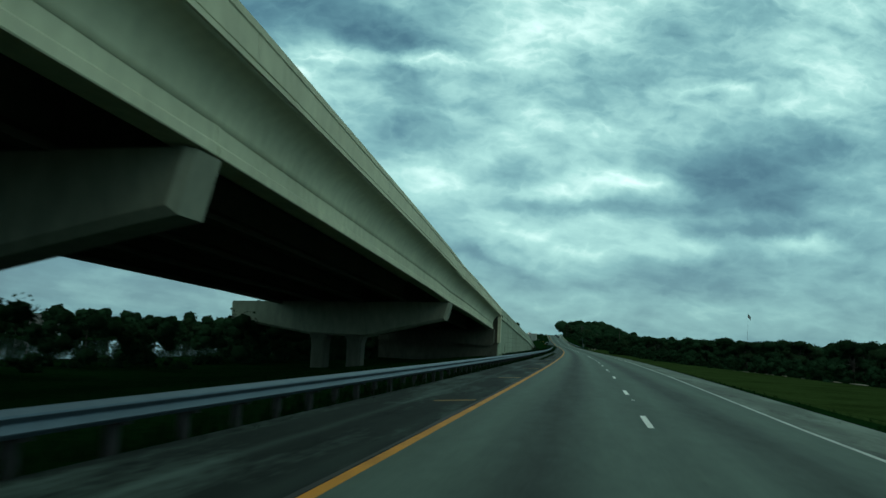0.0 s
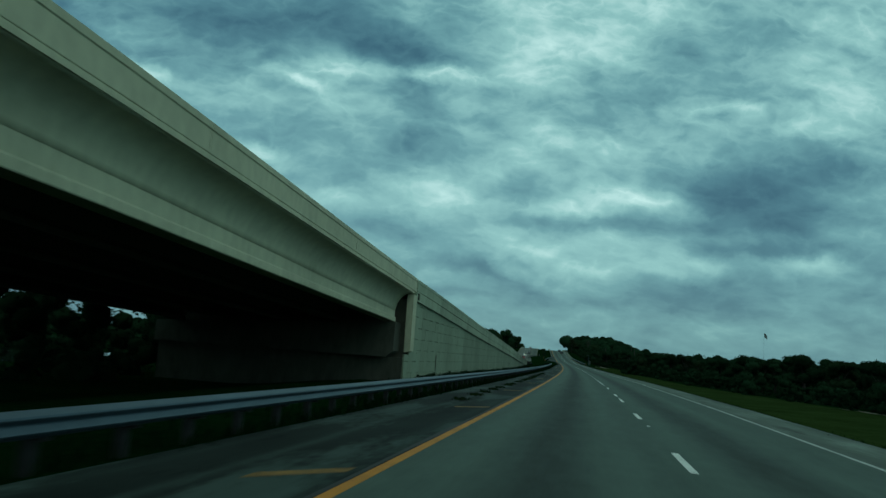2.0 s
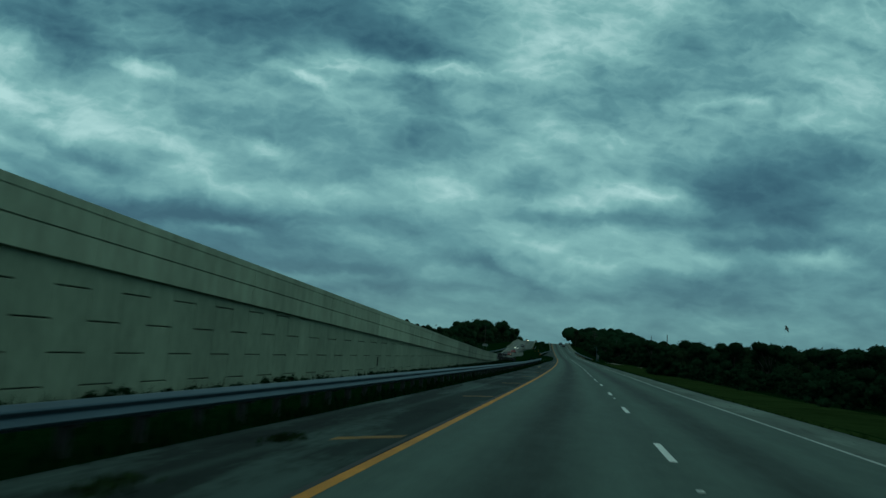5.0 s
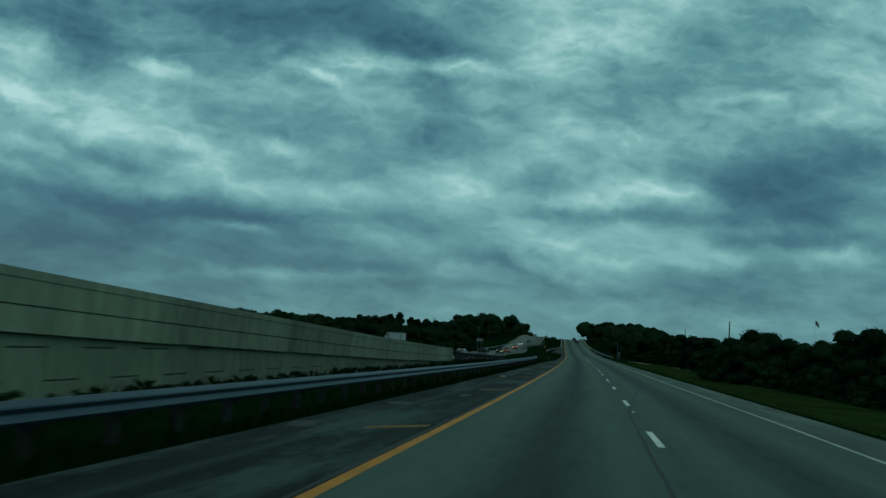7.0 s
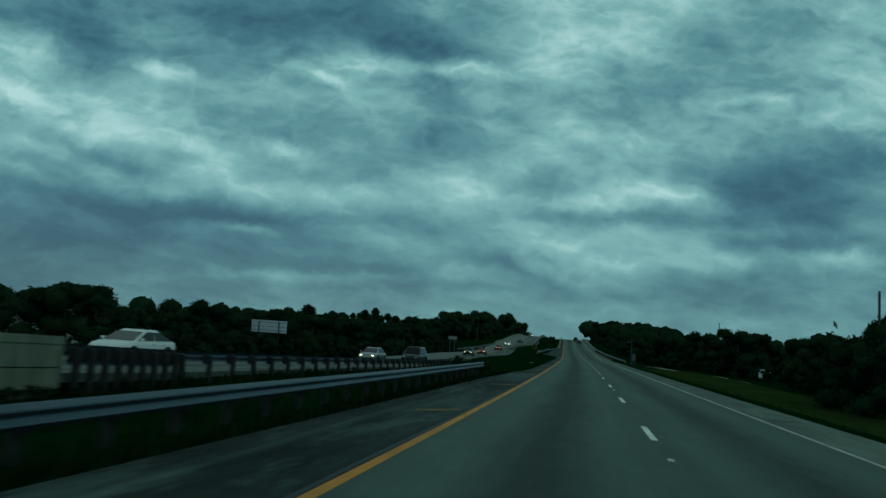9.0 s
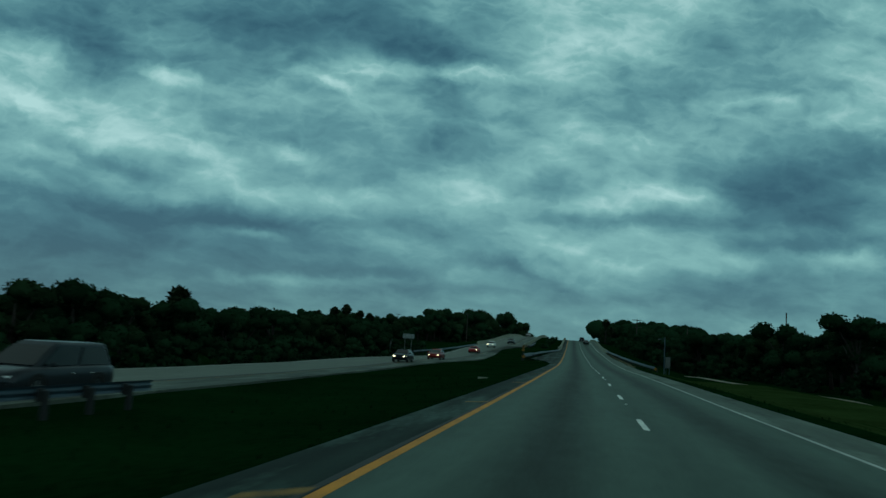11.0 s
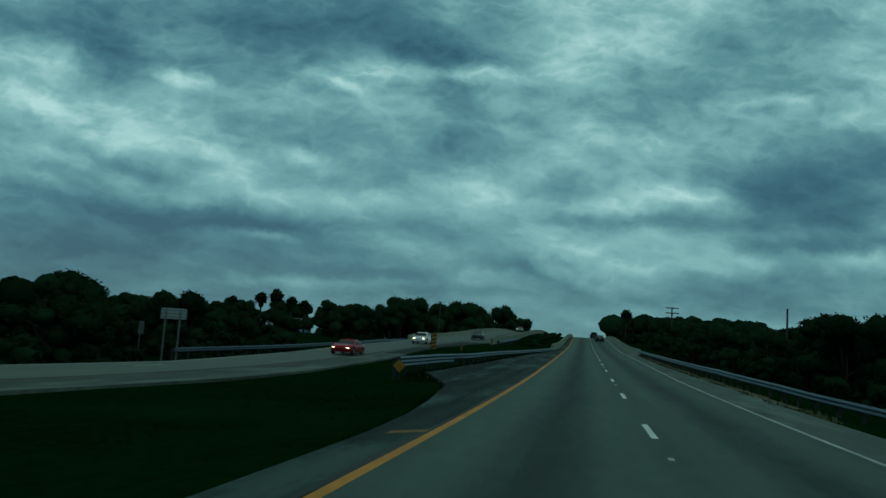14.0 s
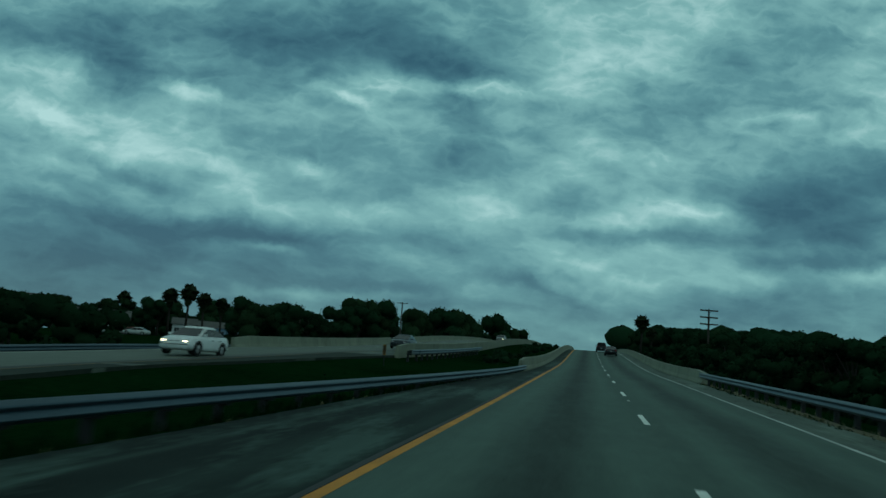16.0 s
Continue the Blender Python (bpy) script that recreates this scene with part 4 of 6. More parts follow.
# markers at the rail ends
def end_marker(s, x, z, label, size=.36, turn=0):
    t = thing("end_marker", at(s, x, z, turn), label, "road marker", "rail end markers")
    part("plate", Geo().box((0, 0, 0), (size, .02, size), bevel=.008), M_ORANGE, t, m=pose(0, -.02, 0, 0, 45, 0))
    part("bracket", Geo().box((0, .05, -.05), (.06, .12, .3), bevel=.01), M_STEEL, t)
    part("stake", Geo().box((0, .10, -.35), (.05, .05, .75), bevel=.006), M_POST, t)


end_marker(452.1, -5.7, .28, "amber diamond marker on the end of a crash terminal", .42)
end_marker(443.7, 13.0, -.1, "amber marker on a guardrail's end", .34)

# ------------------------------------------------------------ overpass ahead
def barrier_run(name, label, s0, s1, xf, zf, side, h=.84, piece=6.1):
    root = thing(name, at(s0, xf(s0), zf(s0)), label, "barrier", "overpass barriers")
    ri = root.matrix_basis.inverted()
    ss = steps(s0, s1, piece)
    for i, (a, b) in enumerate(zip(ss[:-1], ss[1:])):
        f = .6 if i == 0 else 1.0
        prof = [(0, -.3), (0, .08), (-.1 * side, .3), (-.17 * side, h), (-.40 * side, h), (-.40 * side, -.3)]
        rings = []
        for j, q in enumerate((a + .01, (a + b) / 2, b - .01)):
            k = 1.0 if (i or j) else .82
            rings.append([ri @ P(q, xf(q) + u, zf(q) + (v * k if v > .2 else v)) for u, v in prof])
        part("barrier_length", Geo().sweep(rings), M_PARAPET, root)
    return root


barrier_run("bridge_parapet", "pale concrete parapet along the overpass by the yellow line", 527, 900, lambda s: lin(s, (527, -1.45), (540, -1.2)), lambda s: 0.0, 1)
barrier_run("bridge_parapet", "pale concrete parapet along the outer lane of the overpass", 527, 900, lambda s: lin(s, (527, 9.7), (545, 9.5)), lambda s: 0.0, -1)
barrier_run("bridge_parapet", "concrete parapet between the carriageways of the overpass", 527, 900, lambda s: opp_x(s) - .05, opp_z, -1)
barrier_run("bridge_parapet", "far concrete parapet of the opposite overpass", 526, 900, lambda s: opp_far(s) + .1, lambda s: opp_z(s) - .24, 1)


# ------------------------------------------------------------ plants
def fast_mesh(name, verts, quads, mat):
    """A mesh from arrays: verts (n, 3), quads (m, 4)."""
    me = bpy.data.meshes.new(name)
    me.vertices.add(len(verts))
    me.vertices.foreach_set("co", np.asarray(verts, dtype=np.float32).ravel())
    m = len(quads)
    me.loops.add(m * 4)
    me.loops.foreach_set("vertex_index", np.asarray(quads, dtype=np.int32).ravel())
    me.polygons.add(m)
    me.polygons.foreach_set("loop_start", np.arange(0, m * 4, 4, dtype=np.int32))
    me.polygons.foreach_set("loop_total", np.full(m, 4, dtype=np.int32))
    me.materials.append(mat)
    me.update(calc_edges=True)
    me.validate()
    return me


def leaves(rng, centres, size):
    """Small creased leaf sprays at the centres, turned at random."""
    n = len(centres)
    a, b = rng.normal(size=(n, 3)), rng.normal(size=(n, 3))
    a /= np.linalg.norm(a, axis=1, keepdims=True)
    b -= (a * b).sum(1, keepdims=True) * a
    b /= np.linalg.norm(b, axis=1, keepdims=True)
    c = np.cross(a, b)
    sz = (size * rng.uniform(.6, 1.35, n))[:, None]
    v = np.stack([centres - a * sz, centres - b * sz * .55 + c * sz * .15, centres + a * sz, centres + b * sz * .55 + c * sz * .15], axis=1).reshape(-1, 3)
    return v, np.arange(n * 4).reshape(-1, 4)


def crown_points(rng, n, lobes, squash=.8):
    """Points in the outer shells of several lobes; each lobe is (x, y, z, r)."""
    w = np.array([l[3] ** 2 for l in lobes])
    pick = rng.choice(len(lobes), n, p=w / w.sum())
    d = rng.normal(size=(n, 3))
    d /= np.linalg.norm(d, axis=1, keepdims=True)
    r = (.12 + .88 * rng.uniform(0, 1, n)) ** (1 / 3) * rng.uniform(.84, .95, n)
    L = np.array(lobes)
    p = L[pick, :3] + d * (r * L[pick, 3])[:, None] * np.array([1, 1, squash])
    return p


def blob(g, x, y, z, r, rng, squash=.8):
    """A lumpy inner mass of twigs and leaves."""
    rings = []
    for i in range(6):
        e = -1.35 + 2.7 * i / 5
        rings.append([Vector((x + r * math.cos(e) * math.cos(a) * k, y + r * math.cos(e) * math.sin(a) * k, z + r * squash * math.sin(e) * k)) for a, k in ((2 * math.pi * j / 7 + .4 * i, rng.uniform(.8, 1.15)) for j in range(7))])
    g.sweep(rings)


def broad_tree(seed, mat, count=2300, size=.0205, lobe=(.11, .22), squash=.8):
    """Meshes (trunk, crown) of a broad-leaved tree one metre high, to be scaled."""
    rng = np.random.default_rng(seed)
    lobes = []
    for k in range(11):
        a, r = rng.uniform(0, 6.28), rng.uniform(.05, .36)
        z = rng.uniform(.34, .84)
        r *= 1.15 - abs(z - .5) * 1.1
        lobes.append((r * math.cos(a), r * math.sin(a), z, rng.uniform(*lobe)))
    lobes.append((rng.normal() * .05, rng.normal() * .05, .80, .18))
    v, q = leaves(rng, crown_points(rng, count, lobes, squash), size)
    core = Geo()
    for x, y, z, r in lobes:
        blob(core, x, y, z, r * .76, rng, squash)
    quads = [f for f in core.f if len(f) == 4]
    v, q = np.vstack([v, np.array(core.v)]), np.vstack([q, np.array(quads) + len(v)])
    crown = fast_mesh("crown", v, q, mat)
    g = Geo()
    bend = rng.normal(size=2) * .03
    top = (bend[0], bend[1], .42)
    g.tube([(0, 0, -.03), (bend[0] * .3, bend[1] * .3, .14), (bend[0] * .7, bend[1] * .7, .28), top, (bend[0] * 1.4, bend[1] * 1.4, .68)], [.034, .026, .022, .018, .006], 7)
    for x, y, z, r in lobes[:7]:
        h = rng.uniform(.2, .4)
        p0 = Vector((bend[0] * h * 2, bend[1] * h * 2, h))
        p1 = Vector((x, y, z))
        g.tube([p0, p0.lerp(p1, .5) + Vector((0, 0, .02)), p1], [.013, .009, .003], 5)
    return g.mesh("trunk", M_BARK, True), crown


PROTOS = [broad_tree(11 + k, M_LEAF if k % 3 else M_LEAF2) for k in range(6)]
TALL = [broad_tree(31 + k, M_LEAF if k % 3 else M_LEAF2, 2900, .0165, (.15, .25), .92) for k in range(4)]
tree_rng = random.Random(5)
N_TREE = 0


def plant_tree(s, x, top, label, group, wide=1.0):
    """A broad tree whose tip reaches the absolute height top."""
    global N_TREE
    base = ground_z(s, x)
    h = max(2.5, top - base)
    trunk, crown = PROTOS[N_TREE % len(PROTOS)] if h < 10 else TALL[N_TREE % len(TALL)]
    h *= .95 if h >= 10 else 1.0
    N_TREE += 1
    p = P(s, x)
    w = h * wide * tree_rng.uniform(.9, 1.2)
    t = thing("tree", pose(p.x, p.y, base, 0, 0, tree_rng.uniform(0, 360)), label, "tree", group)
    sc = Matrix.Diagonal((w, w, h, 1))
    part("trunk", trunk, M_BARK, t, m=sc)
    part("crown", crown, M_LEAF, t, m=sc)
    return t


def top_right(s):
    return lin(s, (-60, 4.8), (150, 5.5), (200, 5.6), (250, 5.9), (285, 6.0), (307, 6.5), (317, 7.1), (345, 7.6), (358, 6.3), (380, 6.5), (395, 7.6), (420, 9.0), (475, 9.8), (500, 9.5), (540, 10.2), (580, 11.8), (600, 13.2), (640, 15.8), (700, 19.8), (800, 26.0), (900, 30.0))


def top_left(s):
    return lin(s, (0, 4.3), (60, 4.4), (110, 3.6), (250, 4.4), (285, 3.9), (300, 4.7), (320, 5.4), (340, 5.8), (390, 6.0), (420, 5.9), (440, 6.8), (460, 7.3), (475, 7.8), (500, 7.3), (540, 8.6), (570, 11.8), (600, 15.4), (650, 19.0), (720, 22.5), (800, 27.0), (900, 31.0))


s = 20.0
while s < 800:
    j = tree_rng.uniform(-1, 1)
    x = lin(s, (0, 46), (90, 43), (150, 37), (200, 33), (330, 30), (440, 31), (520, 28), (600, 25), (700, 22)) + tree_rng.uniform(-2, 7)
    if 375 < s < 412:
        x += 5.5
    plant_tree(s + j, x, top_right(s) * tree_rng.uniform(.80, 1.04) * (1 + .13 * noise.noise(Vector((s * .045, 3.1, 0)))), "dark green broad-leaved tree in a dense roadside wood", "wood along the carriageway", 1.05)
    s += tree_rng.uniform(4.6, 7.2) if s < 560 else tree_rng.uniform(6, 9)
s = 25.0
while s < 507:
    j = tree_rng.uniform(-1, 1)
    x = lin(s, (0, -38), (120, -38), (250, -44), (300, -36), (400, -33), (480, -36), (560, -40), (620, -38), (700, -32)) - tree_rng.uniform(-1.5, 4)
    if s < 150:
        x -= lin(s, (110, 42), (150, 4))
    if s < 548:
        plant_tree(s + j, x, top_left(s) * tree_rng.uniform(.84, 1.05) * (1 + .15 * noise.noise(Vector((s * .05, 7.7, 0)))), "dark green oak in the wood beyond the opposite lanes", "wood beyond the opposite lanes", 1.05)
    s += tree_rng.uniform(4.6, 7.2) if s < 560 else tree_rng.uniform(6, 9)
# separate groups of oaks round the houses beyond the overpass
for s, x, top in ((554, -62, 9.9), (560, -66, 10.1), (567, -60, 9.3), (574, -66, 9.8), (612, -98, 13.4), (622, -104, 14.0), (630, -112, 14.4), (621, -62, 15.4), (628, -66, 16.4), (634, -61, 16.8), (641, -64, 16.6), (648, -60, 15.8), (678, -62, 18.6), (687, -60, 20.5), (696, -63, 23.0), (705, -60, 22.4), (716, -62, 23.6), (728, -64, 22.0), (750, -58, 23.5), (764, -60, 24.6), (780, -57, 25.0), (797, -60, 26.5), (815, -56, 27.0), (835, -52, 26.0), (850, -46, 25.0), (866, -40, 24.0), (880, -34, 22.0), (700, -36, 14.5), (722, -33, 15.0), (745, -31, 15.5), (770, -29, 16.5), (626, -93, 14.4), (668, -79, 15.8), (676, -82, 16.2), (640, -106, 15.0), (650, -112, 15.2), (700, -112, 20.0), (706, -104, 20.0), (712, -96, 19.0), (698, -120, 19.6), (690, -124, 19.0), (684, -118, 18.6), (686, -104, 18.2), (702, -108, 19.6), (718, -88, 19.4), (694, -106, 17.6)):
    plant_tree(s, x, top + (lin(s, (615, -.8), (660, -.8), (700, -.2), (720, .4), (780, 1.8), (835, 4.8), (850, 7.0), (866, 8.0), (880, 5.0)) if s > 615 and x > -75 else -.8 if x < -90 else -.4), "tall dark oak standing apart beyond the overpass", "oaks beyond the overpass", .95)
for s, x, top in ((320, 24.5, 5.4), (325, 23.6, 5.2), (331, 24.2, 6.0), (336, 25.4, 6.3), (342, 27.5, 6.4)):
    plant_tree(s, x, top, "low bushy tree at the edge of the verge", "wood along the carriageway", .85)
for s, x, top in ((389, 29.4, 2.6), (384, 30.6, 3.6)):
    plant_tree(s, x, top, "low dark bush beside the sandy track", "wood along the carriageway", 1.2)
plant_tree(350, 29.0, 7.9, "broad dark tree leaning over the dirt track", "wood along the carriageway", .95)
plant_tree(343, 31.0, 8.0, "broad dark tree leaning over the dirt track", "wood along the carriageway", .95)


BLOB_V = np.array([(math.cos(e) * math.cos(a), math.cos(e) * math.sin(a), .78 * math.sin(e)) for e in (-1.2, -.5, .2, .8, 1.4) for a in (2 * math.pi * j / 7 + e for j in range(7))])
BLOB_Q = np.array([(i * 7 + k, i * 7 + (k + 1) % 7, i * 7 + 7 + (k + 1) % 7, i * 7 + 7 + k) for i in range(4) for k in range(7)])


def woods(name, label, rows, seed, leaf=.30, per=250, core=.74):
    """Continuous far wood: one mesh of leaf sprays. rows: (s, x, ground, height)."""
    rng = np.random.default_rng(seed)
    out, cores = [], []
    for s, x, g0, h in rows:
        p = P(s, x)
        w = h * rng.uniform(.38, .55)
        lobes = [(p.x + rng.normal() * w * .5, p.y + rng.normal() * w * .5, g0 + h * z, w * rng.uniform(.55, .72)) for z in (.1, .25, .45, .6, .74, .8)]
        out.append(crown_points(rng, per, lobes, .75))
        for lx, ly, lz, lr in lobes:
            cores.append(np.array((lx, ly, lz)) + BLOB_V * (lr * core) * rng.uniform(.85, 1.15, (len(BLOB_V), 1)))
    v, q = leaves(rng, np.vstack(out), leaf)
    cv = np.vstack(cores)
    cq = np.vstack([BLOB_Q + i * len(BLOB_V) for i in range(len(cores))])
    v, q = np.vstack([v, cv]), np.vstack([q, cq + len(v)])
    return tagged(new(name, fast_mesh(name, v, q, M_LEAF)), label, "woods" if "wood" in name else "bushes", kind="stuff")


rr = random.Random(8)
rows = []
for band, sgn in ((1, 1), (2, 1), (3, 1), (1, -1), (2, -1), (3, -1)):
    s = -40.0
    while s < 1050:
        x = sgn * (lin(s, (0, 48), (150, 43), (240, 40), (440, 38), (600, 31), (900, 30)) + band * 8 + rr.uniform(-3, 3)) - (8 if sgn < 0 else 0)
        t = (top_right(s) if sgn > 0 else top_left(s)) * rr.uniform(.72, 1.0) * (1 + .03 * band) * (.62 if sgn < 0 and s > 548 else 1.0)
        g0 = ground_z(s, x)
        if sgn < 0 and s < 150:
            x -= lin(s, (110, 36), (150, 4))
            g0, t = ground_z(s, x), t + .5
        if not (sgn < 0 and 556 < s < 735):
            rows.append((s, x, g0, max(3.0, t - g0)))
        s += rr.uniform(6, 10)
s = 622.0
while s < 740:
    x = -68 + rr.uniform(-3, 3)
    g0 = ground_z(s, x)
    rows.append((s, x, g0, rr.uniform(4.0, 6.0)))
    s += rr.uniform(3.5, 6)
s = 690.0
while s < 930:
    x = lin(s, (690, -82), (800, -70), (930, -45)) + rr.uniform(-4, 4)
    g0 = ground_z(s, x)
    rows.append((s, x, g0, rr.uniform(7.0, 10.0)))
    s += rr.uniform(3.0, 5.0)
s = 560.0
while s < 780:
    x = -142 + rr.uniform(-8, 8)
    g0 = ground_z(s, x)
    rows.append((s, x, g0, lin(s, (560, 12.2), (640, 14.0), (780, 17.0)) * rr.uniform(.9, 1.06) - g0))
    s += rr.uniform(4, 7)
woods("woods", "dense dark wood behind the roadside trees", rows, 3)
# scrub in front of the woods
rows = []
for sgn in (1, -1):
    s = 0.0
    while s < 760:
        if sgn > 0:
            x = lin(s, (0, 42), (90, 39.5), (150, 33.5), (200, 29.5), (330, 26), (440, 27), (520, 24), (600, 21), (700, 18)) + rr.uniform(-2, 4) + (6.5 if 375 < s < 412 else 2.0 if 340 < s < 460 else 0.0)
        else:
            x = lin(s, (0, -74), (110, -74), (150, -46), (250, -38), (300, -31), (400, -29), (480, -31), (560, -36), (640, -40), (700, -34)) - rr.uniform(-1, 3)
        if sgn > 0 or not 508 < s < 690:
            rows.append((s, x, ground_z(s, x) - .4, rr.uniform(1.8, 3.6) + (1.2 if s > 520 and sgn > 0 else 0)))
        s += rr.uniform(1.4, 2.6)
woods("scrub", "dark tangled scrub at the foot of the woods", rows, 6, .23, 185, .62)


def palm(seed):
    rng = np.random.default_rng(seed)
    g = Geo().tube([(0, 0, -.2), (.05, .02, 2.5), (.12, .0, 5.2), (.1, .02, 7.6)], [.20, .15, .14, .17], 8)
    f = Geo()
    for k in range(96):
        a, e = rng.uniform(0, 6.28), math.asin(rng.uniform(-.72, .99))
        d = Vector((math.cos(a) * math.cos(e), math.sin(a) * math.cos(e), math.sin(e)))
        o = Vector((.1, .02, 7.7))
        tip = o + d * rng.uniform(.45, .85)
        f.tube([o, tip], [.03, .015], 4, False)
        side = d.cross(Vector((0, 0, 1))).normalized()
        upv = side.cross(d).normalized()
        for j in range(11):
            b = (j - 5) / 5 * 1.35
            w = (d * math.cos(b) + side * math.sin(b)).normalized()
            end = tip + w * (.62 - .15 * abs(b)) + Vector((0, 0, -.14 * abs(b) - .05))
            nrm = (upv * .05)
            n0 = side * math.cos(b) * .08 - d * math.sin(b) * .08
            f.add([tip, tip.lerp(end, .5) + n0 + nrm, end, tip.lerp(end, .5) - n0 + nrm], [(0, 1, 2, 3)])
    blob(f, .1, .02, 7.75, .95, rng, .95)
    blob(f, .1, .02, 6.75, .55, rng, 1.3)
    me = bpy.data.meshes.new("fronds")
    me.from_pydata(f.v, [], f.f)
    me.materials.append(M_PALM)
    return g.mesh("trunk", M_BARK, True), me


PALMS = [palm(2), palm(7)]
for k, (s, x, top) in enumerate(((684, 15.6, 20.2), (676, 17.6, 16.5), (649.3, -91.0, 18.4), (651.2, -96.5, 17.3), (642, -83, 16.0), (643.7, -79.5, 15.2), (634, -98, 14.8), (436.7, -55.1, 8.9), (285, -70, 7.4))):
    trunk, fr = PALMS[k % 2]
    g0 = ground_z(s, x)
    h = (top - g0) / 8.9
    p = P(s, x)
    t = thing("palm_tree", pose(p.x, p.y, g0, 0, 0, 50 * k), "tall cabbage palm with a round head of fronds" if h > 1 else "low cabbage palm among dark trees", "palm", "palms")
    w = max(.75, min(2.2, h * 1.4))
    sc = Matrix.Diagonal((w, w, h, 1)) if h < 1.6 else Matrix.Diagonal((1.5, 1.5, h, 1))
    part("trunk", trunk, M_BARK, t, m=sc)
    part("fronds", fr, M_PALM, t, m=Matrix.Translation((0, 0, 8.0 * h - 8.0 * w)) @ Matrix.Diagonal((w, w, w, 1)))


def blades(name, label, spots, seed, high, mat=None, width=.018):
    """Grass and weeds as real blades. spots: (s, x, count, spread along, spread across, height)."""
    rng = np.random.default_rng(seed)
    vs = []
    for s, x, cnt, ds, dx_, h in spots:
        for _ in range(cnt):
            ss, xx = s + rng.normal() * ds, x + rng.normal() * dx_
            b = P(ss, xx)
            b.z = ground_z(ss, xx) - .01
            hh = h * rng.uniform(.45, 1.25)
            a = rng.uniform(0, 6.28)
            lean = Vector((math.cos(a), math.sin(a), 0)) * hh * rng.uniform(.1, .65)
            side = Vector((-math.sin(a), math.cos(a), 0)) * width * rng.uniform(.7, 1.8)
            m1 = b + lean * .35 + Vector((0, 0, hh * .62))
            t1 = b + lean + Vector((0, 0, hh))
            vs += [b - side, b + side, m1 + side * .7, m1 - side * .7, m1 - side * .7, m1 + side * .7, t1 + side * .12, t1 - side * .12]
    v = np.array(vs)
    q = np.arange(len(v)).reshape(-1, 4)
    return tagged(new(name, fast_mesh(name, v, q, mat or M_BLADE)), label, "grass", kind="stuff")


gr = random.Random(21)
spots = []
s = -5.0
while s < 322:                      # uncut grass under and behind the guardrail
    e = left_shoulder(s)
    spots.append((s, e - .22 - gr.uniform(0, .5), 15, .35, .17, .28))
    if gr.random() < .35:
        spots.append((s, e + gr.uniform(-.05, .22), 9, .22, .09, .12))
    spots.append((s, gr.uniform(-8.0, e - .6), 8, .4, .5, .34))
    if s > 112:
        spots.append((s, bridge_edge(s) + gr.uniform(.15, .8), gr.choice((4, 8, 14, 20)), .3, .25, gr.choice((.2, .3, .42))))
    s += .55
s = 296.0
while s < 512:                      # median edge
    e = left_shoulder(s)
    spots.append((s, e - .12, 6, .4, .10, .10))
    if s > 448:                     # left standing under the rail
        spots.append((s, e - .25 - gr.uniform(0, .7), 16, .35, .2, .24))
        spots.append((s, e + gr.uniform(-.1, .12), gr.choice((0, 4, 9)), .25, .08, .10))
    spots.append((s, gr.uniform(-9, e - .4), 5, .5, .9, .13))
    s += .6
s = 0.0
while s < 520:                      # verge on the right
    spots.append((s, gr.uniform(10.0, 12.5), 4, .5, .5, .14))
    s += .9
dry = []
s = 442.0
while s < 532:
    dry.append((s, right_edge(s) + gr.uniform(-.15, .6), gr.choice((3, 7, 12)), .3, .18, .2))
    s += .5
s = 440.0
while s < 526:
    dry.append((s, left_shoulder(s) + gr.uniform(-.3, .25), gr.choice((0, 2, 5)), .3, .15, .12))
    s += .6
s = 446.0
while s < 527:
    if noise.noise(Vector((s * .21, 2.6, 0))) > -.25:
        spots.append((s, right_edge(s) + gr.uniform(-.14, .04), gr.choice((5, 9, 14)), .35, .10, .20))
    s += .45
blades("dry_tufts", "straw-coloured dry grass along the guardrails", dry, 12, .2, M_STRAW, .014)
blades("grass_tufts", "rough dark green grass and weeds along the shoulders", spots, 4, .3)
# weeds in the shoulder's joint
weedpos = [89.7, 93.9, 97.5, 101, 104.5, 109, 112, 118, 123, 127, 131, 133.4, 137.1, 140.6, 143.2, 147, 152, 158, 163]
rngw = np.random.default_rng(9)
vs = []
for w in weedpos:
    for _ in range(90):
        ss, xx = w + rngw.normal() * .35, -1.72 + rngw.normal() * .13 - .12 * (w > 138)
        b = P(ss, xx, .0)
        hh = rngw.uniform(.03, .12)
        a = rngw.uniform(0, 6.28)
        sd = Vector((-math.sin(a), math.cos(a), 0)) * .022
        t1 = b + Vector((math.cos(a) * hh * .7, math.sin(a) * hh * .7, hh))
        m1 = b.lerp(t1, .5) + Vector((0, 0, hh * .15))
        vs += [b - sd, b + sd, m1 + sd, m1 - sd, m1 - sd, m1 + sd, t1 + sd * .1, t1 - sd * .1]
v = np.array(vs)
tagged(new("shoulder_weeds", fast_mesh("shoulder_weeds", v, np.arange(len(v)).reshape(-1, 4), M_WEED)), "low dark weeds growing in the shoulder's joint", "weeds", kind="stuff")
rows = []
s = 18.0
while s < 128:
    x = -26.0 - rr.uniform(0, 5)
    if noise.noise(Vector((s * .17, 4.2, 0))) > (-.18 if s < 62 else -.9):
        rows.append((s, x, ground_z(s, x) - .3, lin(s, (18, 3.3), (62, 3.2), (76, 5.0), (128, 5.2)) * rr.uniform(.72, 1.12) + 1.0))
    else:
        rows.append((s, x, ground_z(s, x) - .3, rr.uniform(.7, 1.2)))
    s += rr.uniform(1.3, 2.2)
woods("scrub", "dark thicket seen under the flyover", rows, 17, .14, 420, .5)
